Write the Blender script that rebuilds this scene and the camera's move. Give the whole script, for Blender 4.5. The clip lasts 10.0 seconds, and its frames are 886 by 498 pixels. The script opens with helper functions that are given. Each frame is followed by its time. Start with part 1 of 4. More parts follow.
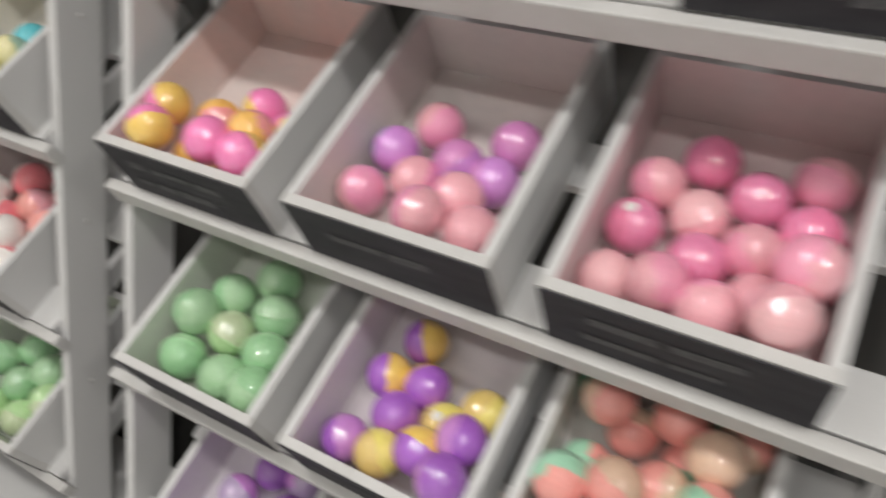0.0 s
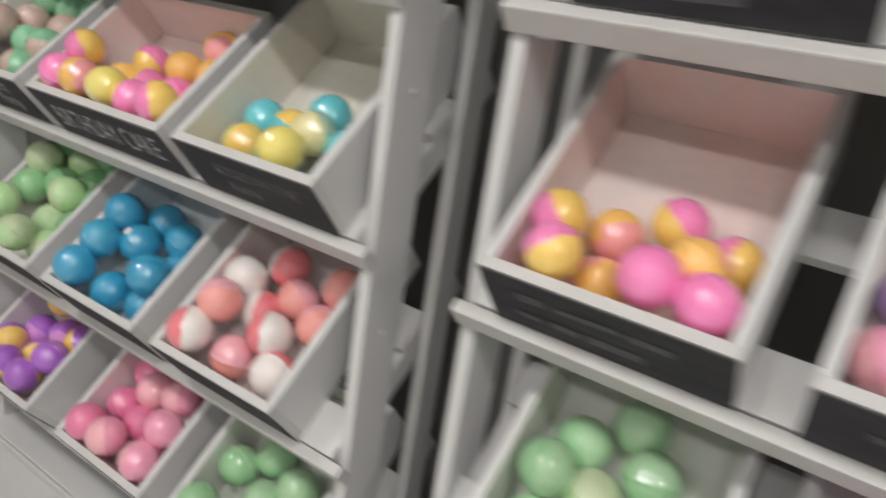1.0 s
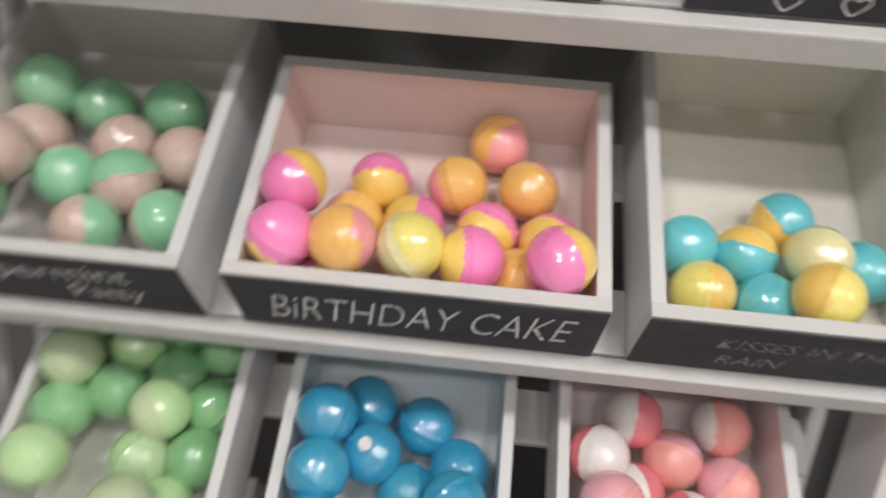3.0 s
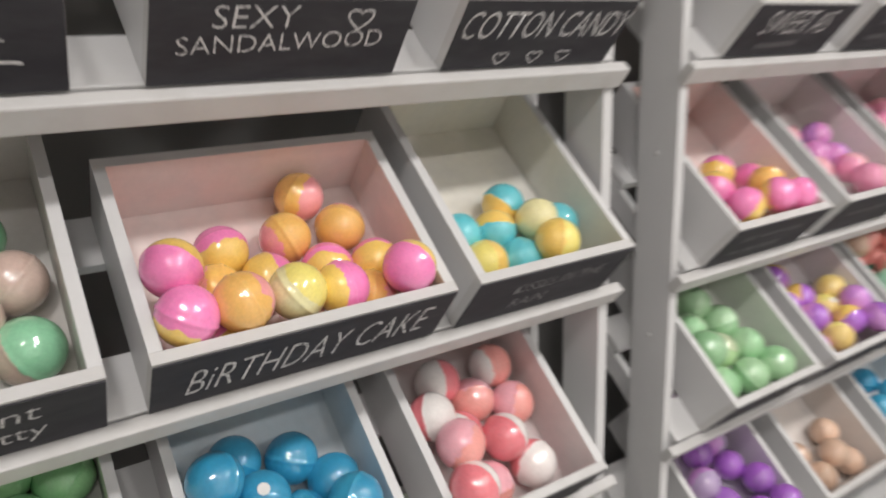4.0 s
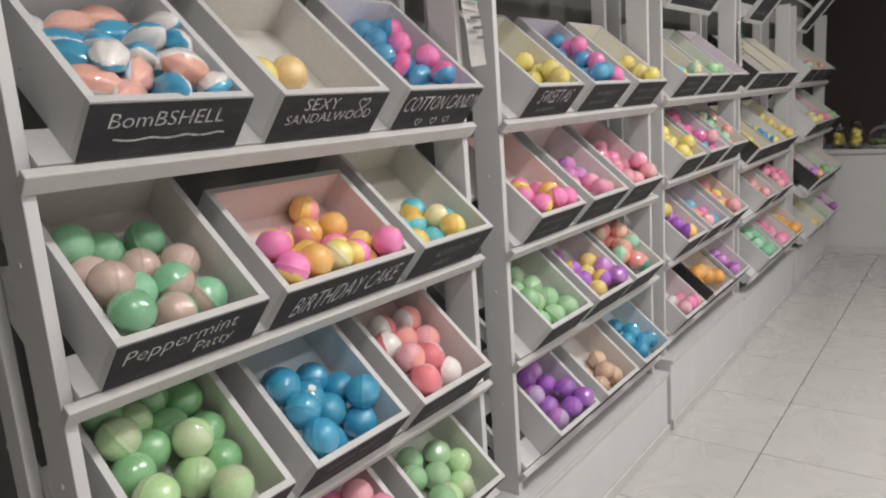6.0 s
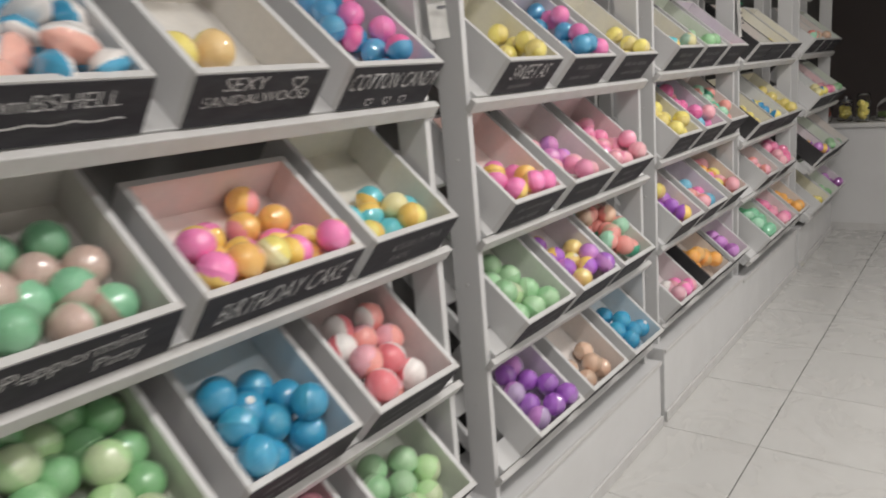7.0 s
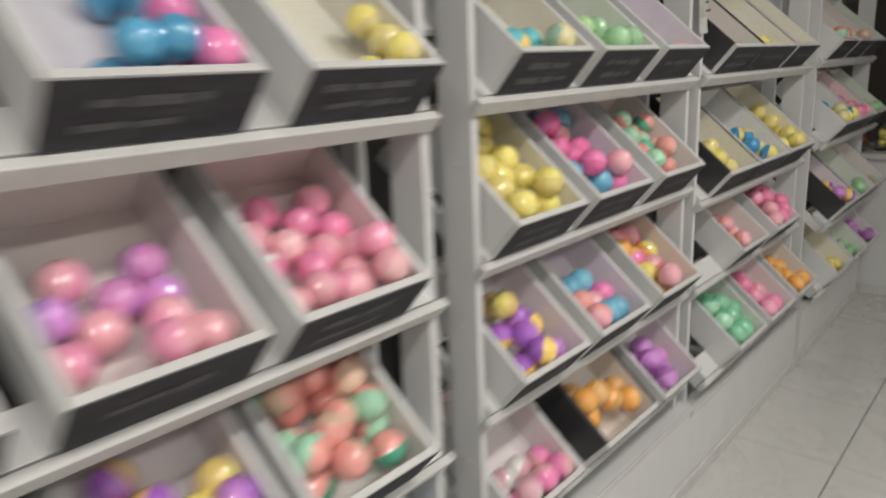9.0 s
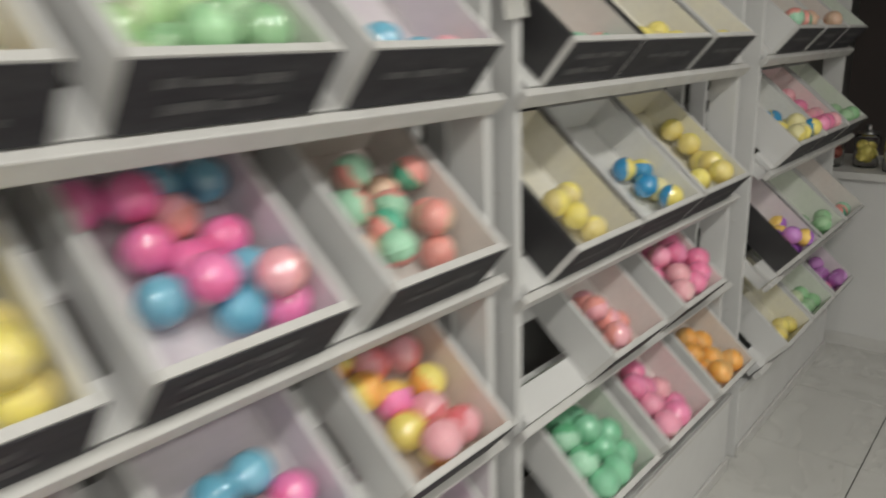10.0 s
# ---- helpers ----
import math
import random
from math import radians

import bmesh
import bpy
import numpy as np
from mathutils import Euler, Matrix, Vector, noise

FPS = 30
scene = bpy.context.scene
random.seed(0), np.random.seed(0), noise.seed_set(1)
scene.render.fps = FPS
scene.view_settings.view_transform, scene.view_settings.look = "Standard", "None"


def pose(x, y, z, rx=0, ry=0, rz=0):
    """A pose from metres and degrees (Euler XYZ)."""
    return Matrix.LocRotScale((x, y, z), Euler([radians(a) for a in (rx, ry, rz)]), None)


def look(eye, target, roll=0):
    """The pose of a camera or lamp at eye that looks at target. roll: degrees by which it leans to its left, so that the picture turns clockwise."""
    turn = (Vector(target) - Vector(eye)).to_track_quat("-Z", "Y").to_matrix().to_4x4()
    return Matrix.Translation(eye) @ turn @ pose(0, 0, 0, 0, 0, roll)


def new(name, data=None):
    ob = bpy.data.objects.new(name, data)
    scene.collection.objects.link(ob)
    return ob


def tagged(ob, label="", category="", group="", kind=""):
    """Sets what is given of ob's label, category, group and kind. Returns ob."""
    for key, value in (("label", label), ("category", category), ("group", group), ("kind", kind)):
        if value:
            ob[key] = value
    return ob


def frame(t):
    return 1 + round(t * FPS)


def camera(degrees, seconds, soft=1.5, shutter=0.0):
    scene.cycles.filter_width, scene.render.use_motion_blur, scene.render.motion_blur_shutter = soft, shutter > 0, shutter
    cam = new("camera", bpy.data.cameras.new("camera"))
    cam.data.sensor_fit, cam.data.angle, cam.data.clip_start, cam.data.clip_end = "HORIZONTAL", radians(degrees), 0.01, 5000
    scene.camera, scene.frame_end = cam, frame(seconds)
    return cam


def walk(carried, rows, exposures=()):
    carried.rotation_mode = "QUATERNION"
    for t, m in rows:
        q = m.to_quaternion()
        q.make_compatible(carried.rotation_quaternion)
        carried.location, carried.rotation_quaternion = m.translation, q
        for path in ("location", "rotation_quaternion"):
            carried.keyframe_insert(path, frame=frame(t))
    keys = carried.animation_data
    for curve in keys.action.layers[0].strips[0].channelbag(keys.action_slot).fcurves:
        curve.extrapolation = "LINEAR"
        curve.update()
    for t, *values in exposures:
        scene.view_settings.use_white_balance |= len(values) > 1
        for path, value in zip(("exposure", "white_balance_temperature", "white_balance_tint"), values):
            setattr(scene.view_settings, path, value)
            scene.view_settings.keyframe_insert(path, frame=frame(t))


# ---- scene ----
cam = camera(63.4, 10.0, 2.0, 0.75)
PATH = [
    (0, (1.947, -0.693, 1.505), (1.112, 0.994, 0.829), 8.6),
    (0.5, (1.71, -0.68, 1.466), (0.724, 0.944, 0.841), 8.7),
    (1, (1.374, -0.688, 1.503), (0.381, 0.92, 0.85), 8.8),
    (1.5, (1.07, -0.678, 1.507), (0.145, 0.962, 0.832), 9.0),
    (2, (0.732, -0.748, 1.51), (-0.089, 0.927, 0.789), 6.9),
    (2.2, (0.619, -0.746, 1.516), (-0.181, 0.93, 0.773), 7.1),
    (3.3, (0.137, -0.628, 1.523), (0.492, 1.228, 0.87), 1.4),
    (3.5, (0.06, -0.641, 1.549), (0.704, 1.106, 0.821), -0.4),
    (4, (-0.115, -0.751, 1.549), (0.927, 0.871, 1.018), -2.2),
    (4.5, (-0.331, -0.902, 1.566), (0.934, 0.574, 1.092), -1.8),
    (5, (-0.571, -0.964, 1.583), (0.879, 0.336, 1.129), -2.5),
    (5.2, (-0.667, -0.974, 1.571), (0.823, 0.279, 1.114), -3.7),
    (6.3, (-0.889, -1.06, 1.568), (0.677, 0.126, 1.192), -4.1),
    (6.5, (-0.859, -1.057, 1.569), (0.695, 0.136, 1.165), -4.2),
    (7, (-0.672, -1.036, 1.561), (0.864, 0.165, 1.115), -5.0),
    (7.5, (-0.389, -1.031, 1.57), (1.126, 0.195, 1.122), -3.7),
    (8, (-0.059, -0.971, 1.559), (1.449, 0.236, 1.042), -4.4),
    (8.2, (0.154, -0.919, 1.561), (1.67, 0.286, 1.06), -3.6),
    (8.5, (0.441, -0.875, 1.57), (1.946, 0.333, 1.045), -4.8),
    (9, (1.068, -0.861, 1.602), (2.531, 0.411, 1.108), -2.4),
    (9.5, (1.706, -0.78, 1.613), (3.154, 0.49, 1.074), -0.6),
    (10, (2.324, -0.749, 1.626), (3.774, 0.516, 1.079), -1.9),
]
walk(cam, [(t, look(e, g, r)) for t, e, g, r in PATH], [(0.0, -0.08, 6500, 8), (1.0, -0.08, 6500, 9), (2.0, 0.0, 6500, 10), (3.5, 0.12, 6500, 11), (5.0, 0.08, 6500, 11), (6.5, 0.03, 6500, 10), (8.0, -0.02, 6550, 9), (9.0, -0.05, 6600, 7), (10.0, 0.0, 6650, 4)])

# ---- light ----
world = bpy.data.worlds.new("world")
world.use_nodes = True
world.node_tree.nodes["Background"].inputs[0].default_value = (0.9, 0.92, 1.0, 1)
world.node_tree.nodes["Background"].inputs[1].default_value = 0.2
scene.world = world

CEIL = 2.95
LAMPS = [(x, y) for x in (-0.5, 0.9, 2.3, 3.8) for y in (-2.8, -1.35)]
LAMP_WATTS = 17.2
for lx, ly in LAMPS:
    ld = bpy.data.lights.new("downlight", "AREA")
    ld.shape, ld.size, ld.energy, ld.color = "DISK", 0.30, LAMP_WATTS, (1.0, 0.963, 0.925)
    lo = new("downlight_lamp", ld)
    lo.matrix_world = pose(lx, ly, CEIL - 0.03)

# ---- materials ----
MATS = {}


def material(name, rough=0.5, metal=0.0):
    m = bpy.data.materials.new(name)
    m.use_nodes = True
    b = m.node_tree.nodes["Principled BSDF"]
    b.inputs["Roughness"].default_value, b.inputs["Metallic"].default_value = rough, metal
    return m, m.node_tree, b


def noise_node(nt, scale, detail=4.0, rough=0.6, coords="Object", stretch=(1, 1, 1)):
    tc, mp = nt.nodes.new("ShaderNodeTexCoord"), nt.nodes.new("ShaderNodeMapping")
    if coords == "local":
        tc = nt.nodes.new("ShaderNodeAttribute")
        tc.attribute_name, coords = "local", "Vector"
    mp.inputs["Scale"].default_value = stretch
    n = nt.nodes.new("ShaderNodeTexNoise")
    n.inputs["Scale"].default_value, n.inputs["Detail"].default_value, n.inputs["Roughness"].default_value = scale, detail, rough
    nt.links.new(tc.outputs[coords], mp.inputs["Vector"])
    nt.links.new(mp.outputs["Vector"], n.inputs["Vector"])
    return n


def ramp(nt, source, stops):
    r = nt.nodes.new("ShaderNodeValToRGB")
    while len(r.color_ramp.elements) < len(stops):
        r.color_ramp.elements.new(0.5)
    for e, (p, c) in zip(r.color_ramp.elements, stops):
        e.position, e.color = p, (*c, 1) if len(c) == 3 else c
    nt.links.new(source, r.inputs["Fac"])
    return r


def mix(nt, fac, a, b, mode="MIX"):
    n = nt.nodes.new("ShaderNodeMix")
    n.data_type, n.blend_type = "RGBA", mode
    for s, v in ((n.inputs[0], fac), (n.inputs[6], a), (n.inputs[7], b)):
        if isinstance(v, (int, float)):
            s.default_value = v
        elif isinstance(v, tuple):
            s.default_value = (*v, 1)
        else:
            nt.links.new(v, s)
    return n.outputs[2]


def bump(nt, b, source, strength, distance, socket="Normal"):
    n = nt.nodes.new("ShaderNodeBump")
    n.inputs["Strength"].default_value, n.inputs["Distance"].default_value = strength, distance
    nt.links.new(source, n.inputs["Height"])
    nt.links.new(n.outputs["Normal"], b.inputs[socket])


def painted(name, colour, dirt, rough=0.42, amount=0.5, dirt_scale=5.0):
    """Painted board: brushed grain, faint scuffs and dirt."""
    m, nt, b = material(name, rough)
    big, fine = noise_node(nt, dirt_scale, 6), noise_node(nt, 60, 3, 0.6, "Object", (1, 6, 6))
    r = ramp(nt, big.outputs["Fac"], [(0.42, (0, 0, 0)), (0.72, (amount, amount, amount))])
    c = mix(nt, r.outputs["Color"], colour, dirt)
    g = ramp(nt, fine.outputs["Fac"], [(0.3, (0.975, 0.975, 0.975)), (0.7, (1, 1, 1))])
    nt.links.new(mix(nt, 1.0, c, g.outputs["Color"], "MULTIPLY"), b.inputs["Base Color"])
    rr = ramp(nt, big.outputs["Fac"], [(0.3, (rough - 0.08,) * 3), (0.7, (rough + 0.15,) * 3)])
    nt.links.new(rr.outputs["Color"], b.inputs["Roughness"])
    bump(nt, b, fine.outputs["Fac"], 0.15, 0.0006)
    return m


WHITE = painted("white_paint", (0.615, 0.615, 0.62), (0.54, 0.535, 0.53), 0.4, 0.25)
WHITE_CUT = painted("white_paint_edge", (0.56, 0.555, 0.55), (0.47, 0.455, 0.44), 0.45, 0.5, 14)
BLACK = painted("black_paint", (0.03, 0.029, 0.032), (0.05, 0.05, 0.05), 0.5, 0.5)
CHARCOAL = painted("charcoal_wall_paint", (0.12, 0.118, 0.115), (0.15, 0.148, 0.14), 0.55, 0.5, 1.5)
WALL_DARK = painted("dark_plum_wall_paint", (0.075, 0.060, 0.058), (0.085, 0.07, 0.066), 0.6, 0.5, 1.5)
WALL_PALE = painted("pale_wall_paint", (0.68, 0.66, 0.63), (0.6, 0.58, 0.55), 0.6, 0.4, 1.2)
# Paler than the charcoal: the wall's lit strip is put into this colour.
LIT_WALL = painted("grey_olive_lit_wall", (0.27, 0.265, 0.235), (0.22, 0.22, 0.2), 0.6, 0.4, 1.2)
CEILING_WHITE = painted("ceiling_white", (0.75, 0.74, 0.72), (0.68, 0.66, 0.64), 0.7, 0.4, 1.0)


def chalkboard_material():
    m, nt, b = material("chalkboard", 0.7)
    b.inputs["Specular IOR Level"].default_value = 0.25
    n = noise_node(nt, 9, 6, 0.65, "Object", (0.5, 1, 1.6))
    s = noise_node(nt, 140, 2)
    r = ramp(nt, n.outputs["Fac"], [(0.38, (0.030, 0.029, 0.035)), (0.58, (0.046, 0.045, 0.051)), (0.76, (0.085, 0.084, 0.09))])
    nt.links.new(r.outputs["Color"], b.inputs["Base Color"])
    bump(nt, b, s.outputs["Fac"], 0.2, 0.0004)
    return m


def chalk_material(name, amount, colour=(0.62, 0.61, 0.6)):
    m, nt, b = material(name, 0.9)
    n = noise_node(nt, 220, 4, 0.7)
    r = ramp(nt, n.outputs["Fac"], [(0.34, (0.06, 0.06, 0.065)), (0.36 + 0.3 * (1 - amount) + 0.05, colour)])
    nt.links.new(r.outputs["Color"], b.inputs["Base Color"])
    return m


CHALKBOARD = chalkboard_material()
CHALK = chalk_material("chalk_line", 0.75, (0.62, 0.61, 0.61))
CHALK_FAINT = chalk_material("chalk_faint", 0.3, (0.34, 0.34, 0.34))
CHALK_SMUDGE = chalk_material("chalk_smudge", 0.0, (0.13, 0.13, 0.135))


def dust_and_bounce(name, tint):
    """White inside of a bin, stained by its powder; the bombs' bounced colour is painted in too."""
    m, nt, b = material(name, 0.5)
    n, f = noise_node(nt, 7, 5), noise_node(nt, 55, 4, 0.7)
    r = ramp(nt, n.outputs["Fac"], [(0.3, (0.35, 0.35, 0.35)), (0.7, (0.95, 0.95, 0.95))])
    c = mix(nt, r.outputs["Color"], (0.72, 0.71, 0.70), tint)
    g = ramp(nt, f.outputs["Fac"], [(0.3, (0.93, 0.93, 0.93)), (0.65, (1, 1, 1))])
    nt.links.new(mix(nt, 1.0, c, g.outputs["Color"], "MULTIPLY"), b.inputs["Base Color"])
    bump(nt, b, f.outputs["Fac"], 0.2, 0.0006)
    return m


def bomb_material(name, a, b_colour, split=0.0, marble=0.25):
    """Pressed powder of two colours under clear shrink wrap."""
    m, nt, b = material(name, 0.55)
    tc, sep = nt.nodes.new("ShaderNodeAttribute"), nt.nodes.new("ShaderNodeSeparateXYZ")
    tc.attribute_name = "local"
    nt.links.new(tc.outputs["Vector"], sep.inputs[0])
    n = noise_node(nt, 30, 4, 0.6, "local")
    info = nt.nodes.new("ShaderNodeObjectInfo")
    sc = nt.nodes.new("ShaderNodeMath")
    sc.operation = "MULTIPLY_ADD"
    sc.inputs[1].default_value, sc.inputs[2].default_value = marble, -marble * 0.5 - split * 0.35
    nt.links.new(n.outputs["Fac"], sc.inputs[0])
    zz = nt.nodes.new("ShaderNodeMath")
    zz.operation = "MULTIPLY_ADD"
    zz.inputs[1].default_value = 10.0
    nt.links.new(sep.outputs["Z"], zz.inputs[0])
    nt.links.new(sc.outputs[0], zz.inputs[2])
    r = ramp(nt, zz.outputs[0], [(0.0, (0, 0, 0)), (0.02, (1, 1, 1))])
    c = mix(nt, r.outputs["Color"], a, b_colour)
    grain = noise_node(nt, 240, 3, 0.7, "local")
    g = ramp(nt, grain.outputs["Fac"], [(0.3, (0.86, 0.86, 0.86)), (0.7, (1.0, 1.0, 1.0))])
    c = mix(nt, 1.0, c, g.outputs["Color"], "MULTIPLY")
    hs = nt.nodes.new("ShaderNodeHueSaturation")
    val = nt.nodes.new("ShaderNodeMapRange")
    val.inputs["To Min"].default_value, val.inputs["To Max"].default_value = 0.92, 1.1
    nt.links.new(info.outputs["Random"], val.inputs["Value"])
    nt.links.new(val.outputs[0], hs.inputs["Value"])
    nt.links.new(c, hs.inputs["Color"])
    nt.links.new(hs.outputs["Color"], b.inputs["Base Color"])
    b.inputs["Coat Weight"].default_value, b.inputs["Coat Roughness"].default_value = 1.0, 0.045
    b.inputs["Subsurface Weight"].default_value = 0.35
    b.inputs["Subsurface Radius"].default_value = (1.0, 1.0, 1.0)
    b.inputs["Subsurface Scale"].default_value = 0.012
    bump(nt, b, grain.outputs["Fac"], 0.25, 0.0006)
    wr = noise_node(nt, 95, 3, 0.55, "local", (1, 1, 0.4))
    wr.noise_type = "RIDGED_MULTIFRACTAL"
    bump(nt, b, wr.outputs["Fac"], 0.75, 0.0014, "Coat Normal")
    b.inputs["Coat IOR"].default_value = 1.8
    return m


def tile_material():
    m, nt, b = material("pale_marble_tile", 0.22)
    info = nt.nodes.new("ShaderNodeObjectInfo")
    tc, add = nt.nodes.new("ShaderNodeTexCoord"), nt.nodes.new("ShaderNodeVectorMath")
    sc = nt.nodes.new("ShaderNodeVectorMath")
    sc.operation = "SCALE"
    sc.inputs["Scale"].default_value = 40.0
    nt.links.new(info.outputs["Random"], sc.inputs[0])
    nt.links.new(tc.outputs["Object"], add.inputs[0])
    nt.links.new(sc.outputs[0], add.inputs[1])
    n = nt.nodes.new("ShaderNodeTexNoise")
    n.inputs["Scale"].default_value, n.inputs["Detail"].default_value, n.inputs["Distortion"].default_value = 2.4, 7, 1.6
    nt.links.new(add.outputs[0], n.inputs["Vector"])
    r = ramp(nt, n.outputs["Fac"], [(0.3, (0.545, 0.54, 0.525)), (0.47, (0.54, 0.535, 0.52)), (0.53, (0.522, 0.515, 0.498)), (0.59, (0.54, 0.535, 0.52)), (0.75, (0.555, 0.55, 0.535))])
    nt.links.new(r.outputs["Color"], b.inputs["Base Color"])
    rr = ramp(nt, n.outputs["Fac"], [(0.3, (0.2, 0.2, 0.2)), (0.7, (0.34, 0.34, 0.34))])
    nt.links.new(rr.outputs["Color"], b.inputs["Roughness"])
    return m


TILE = tile_material()
GROUT = painted("dark_grout", (0.05, 0.048, 0.045), (0.03, 0.03, 0.03), 0.8)


def plain(name, colour, rough=0.5, metal=0.0):
    m, nt, b = material(name, rough, metal)
    n = noise_node(nt, 25, 4)
    r = ramp(nt, n.outputs["Fac"], [(0.3, tuple(v * 0.88 for v in colour)), (0.7, colour)])
    nt.links.new(r.outputs["Color"], b.inputs["Base Color"])
    return m


def glass(name, colour=(1, 1, 1)):
    m, nt, b = material(name, 0.03)
    b.inputs["Base Color"].default_value = (*colour, 1)
    b.inputs["Transmission Weight"].default_value, b.inputs["IOR"].default_value = 1.0, 1.25
    return m


GLASS = glass("clear_glass")
STEEL = plain("dull_steel", (0.35, 0.35, 0.36), 0.35, 1.0)
PAPER = plain("white_paper", (0.8, 0.79, 0.77), 0.8)
INK = plain("grey_ink", (0.12, 0.12, 0.13), 0.8)
INK_GREEN = plain("green_ink", (0.03, 0.3, 0.16), 0.8)

# ---- mesh helpers ----
CACHE = {}


def bm_box(x0, x1, y0, y1, z0, z1, bevel=0.0):
    bm = bmesh.new()
    vs = [bm.verts.new(c) for c in ((x0, y0, z0), (x1, y0, z0), (x1, y1, z0), (x0, y1, z0), (x0, y0, z1), (x1, y0, z1), (x1, y1, z1), (x0, y1, z1))]
    for f in ((3, 2, 1, 0), (4, 5, 6, 7), (0, 1, 5, 4), (1, 2, 6, 5), (2, 3, 7, 6), (3, 0, 4, 7)):
        bm.faces.new([vs[i] for i in f])
    if bevel:
        bmesh.ops.bevel(bm, geom=list(bm.edges), offset=bevel, segments=2, profile=0.6, affect="EDGES")
    return bm


def bm_lathe(profile, segments=24):
    """Turns (radius, height) pairs round z."""
    bm = bmesh.new()
    rings = []
    for r, z in profile:
        rings.append([bm.verts.new((r * math.cos(2 * math.pi * i / segments), r * math.sin(2 * math.pi * i / segments), z)) for i in range(segments)])
    for a, b in zip(rings, rings[1:]):
        for i in range(segments):
            j = (i + 1) % segments
            bm.faces.new((a[i], a[j], b[j], b[i]))
    bm.faces.new(list(reversed(rings[0])))
    bm.faces.new(rings[-1])
    return bm


def mesh_of(name, bm, mats, inner=None, smooth=False, local=False):
    me = bpy.data.meshes.new(name)
    for m in mats:
        me.materials.append(m)
    if inner:
        axis, side = inner
        for f in bm.faces:
            if f.normal[axis] * side > 0.95:
                f.material_index = 1
    bm.normal_update()
    if smooth:
        for f in bm.faces:
            f.smooth = True
    bm.to_mesh(me)
    bm.free()
    if local:
        at = me.attributes.new("local", "FLOAT_VECTOR", "POINT")
        co = np.empty(len(me.vertices) * 3, np.float32)
        me.vertices.foreach_get("co", co)
        at.data.foreach_set("vector", co)
    return me


def part(name, bm, mat, parent, label="", smooth=False):
    ob = new(name, mesh_of(name, bm, [mat], None, smooth) if isinstance(bm, bmesh.types.BMesh) else bm)
    ob.parent = parent
    return tagged(ob, label)


def thing(name, m, label, category, group="", kind=""):
    ob = new(name)
    ob.empty_display_size = 0.05
    ob.matrix_basis = m
    return tagged(ob, label, category, group, kind)


def panel(x0, x1, y0, y1, z0, z1, mats, inner=None, bevel=0.0004):
    key = ("panel", round(x1 - x0, 4), x0 if inner else 0, y0, y1, z0, z1, tuple(m.name for m in mats), inner)
    if key not in CACHE:
        bm = bm_box(x0, x1, y0, y1, z0, z1, bevel)
        bm.normal_update()
        CACHE[key] = mesh_of("panel", bm, mats, inner)
        CACHE[key]["x0"] = x0
    return CACHE[key]


def structure(name, bm, mat, label):
    return tagged(new(name, mesh_of(name, bm, [mat])), label, name.split("_")[0], "", "structure")


# ---- room ----
X0, X1, Y0, Y1 = -3.4, 8.6, -3.9, 0.55
structure("wall_north", bm_box(X0, X1, Y1, Y1 + 0.12, 0, CEIL), CHARCOAL, "dark charcoal painted wall behind the display racks")
structure("wall_south", bm_box(X0, X1, Y0 - 0.12, Y0, 0, CEIL), WALL_PALE, "plain pale painted shop wall across the aisle")
structure("wall_west", bm_box(X0 - 0.12, X0, Y0, Y1, 0, CEIL), WALL_PALE, "plain pale painted end wall")
structure("wall_east", bm_box(X1, X1 + 0.12, Y0, Y1, 0, CEIL), WALL_DARK, "dark plum painted end wall behind the counter")
structure("ceiling", bm_box(X0, X1, Y0, Y1, CEIL, CEIL + 0.1), CEILING_WHITE, "plain white shop ceiling")
structure("trim", bm_box(X0, -0.52, Y1 - 0.018, Y1, 0.40, 0.44, 0.003), CHARCOAL, "dark grey painted rail on the charcoal wall")
structure("baseboard", bm_box(X0, X1, Y1 - 0.014, Y1 - 0.0005, 0, 0.09, 0.003), CHARCOAL, "dark grey baseboard along the charcoal wall")
# Added block: stands in for the lit stretch of charcoal wall past rack E.
structure("wall_pier", bm_box(6.42, 6.72, 0.37, Y1 - 0.001, 0.945, CEIL - 0.001), LIT_WALL, "grey-olive block added for the lit wall beside the last rack")
floor = structure("floor", bm_box(X0, X1, Y0, Y1, -0.1, -0.008), GROUT, "pale marble-look square floor tiles with dark joints")

# ---- displays ----
TILT = 41.0
CT, ST = math.cos(radians(TILT)), math.sin(radians(TILT))
BH = 0.115   # height of a bin's front
BT = 0.015   # board thickness
POST_Y0, POST_Y1 = 0.098, 0.190
REAR_Y0, REAR_Y1 = 0.285, 0.345
POST_TOP = 2.10
PLINTH_TOPS = {"A": 0.305, "B": 0.31, "C": 0.345, "D": 0.325, "E": 0.31}

# unit: left, right, and per row the height of the bins' front rim and how far forward it stands
UNITS = {
    "A": (-0.40, 0.772, ((1.612, 0), (1.243, 0), (0.865, 0), (0.515, 0))),
    "B": (0.937, 2.142, ((1.607, 0), (1.222, 0), (0.862, 0), (0.487, 0))),
    "C": (2.28, 3.45, ((1.625, 0), (1.262, 0), (0.885, 0), (0.530, 0))),
    "D": (3.53, 4.83, ((1.626, 0), (1.190, 0), (0.868, 0), (0.520, -0.05))),
    "E": (5.02, 6.27, ((1.645, 0), (1.242, -0.045), (0.824, -0.08), (0.466, -0.075))),
}


def tilted_box(x0, x1, v0, v1, w0, w1, y, z, bevel=0.002):
    """A board along x, laid out in the tilted frame of a row of bins."""
    bm = bm_box(x0, x1, v0, v1, w0, w1, bevel)
    bm.transform(pose(0, y, z, TILT))
    return bm


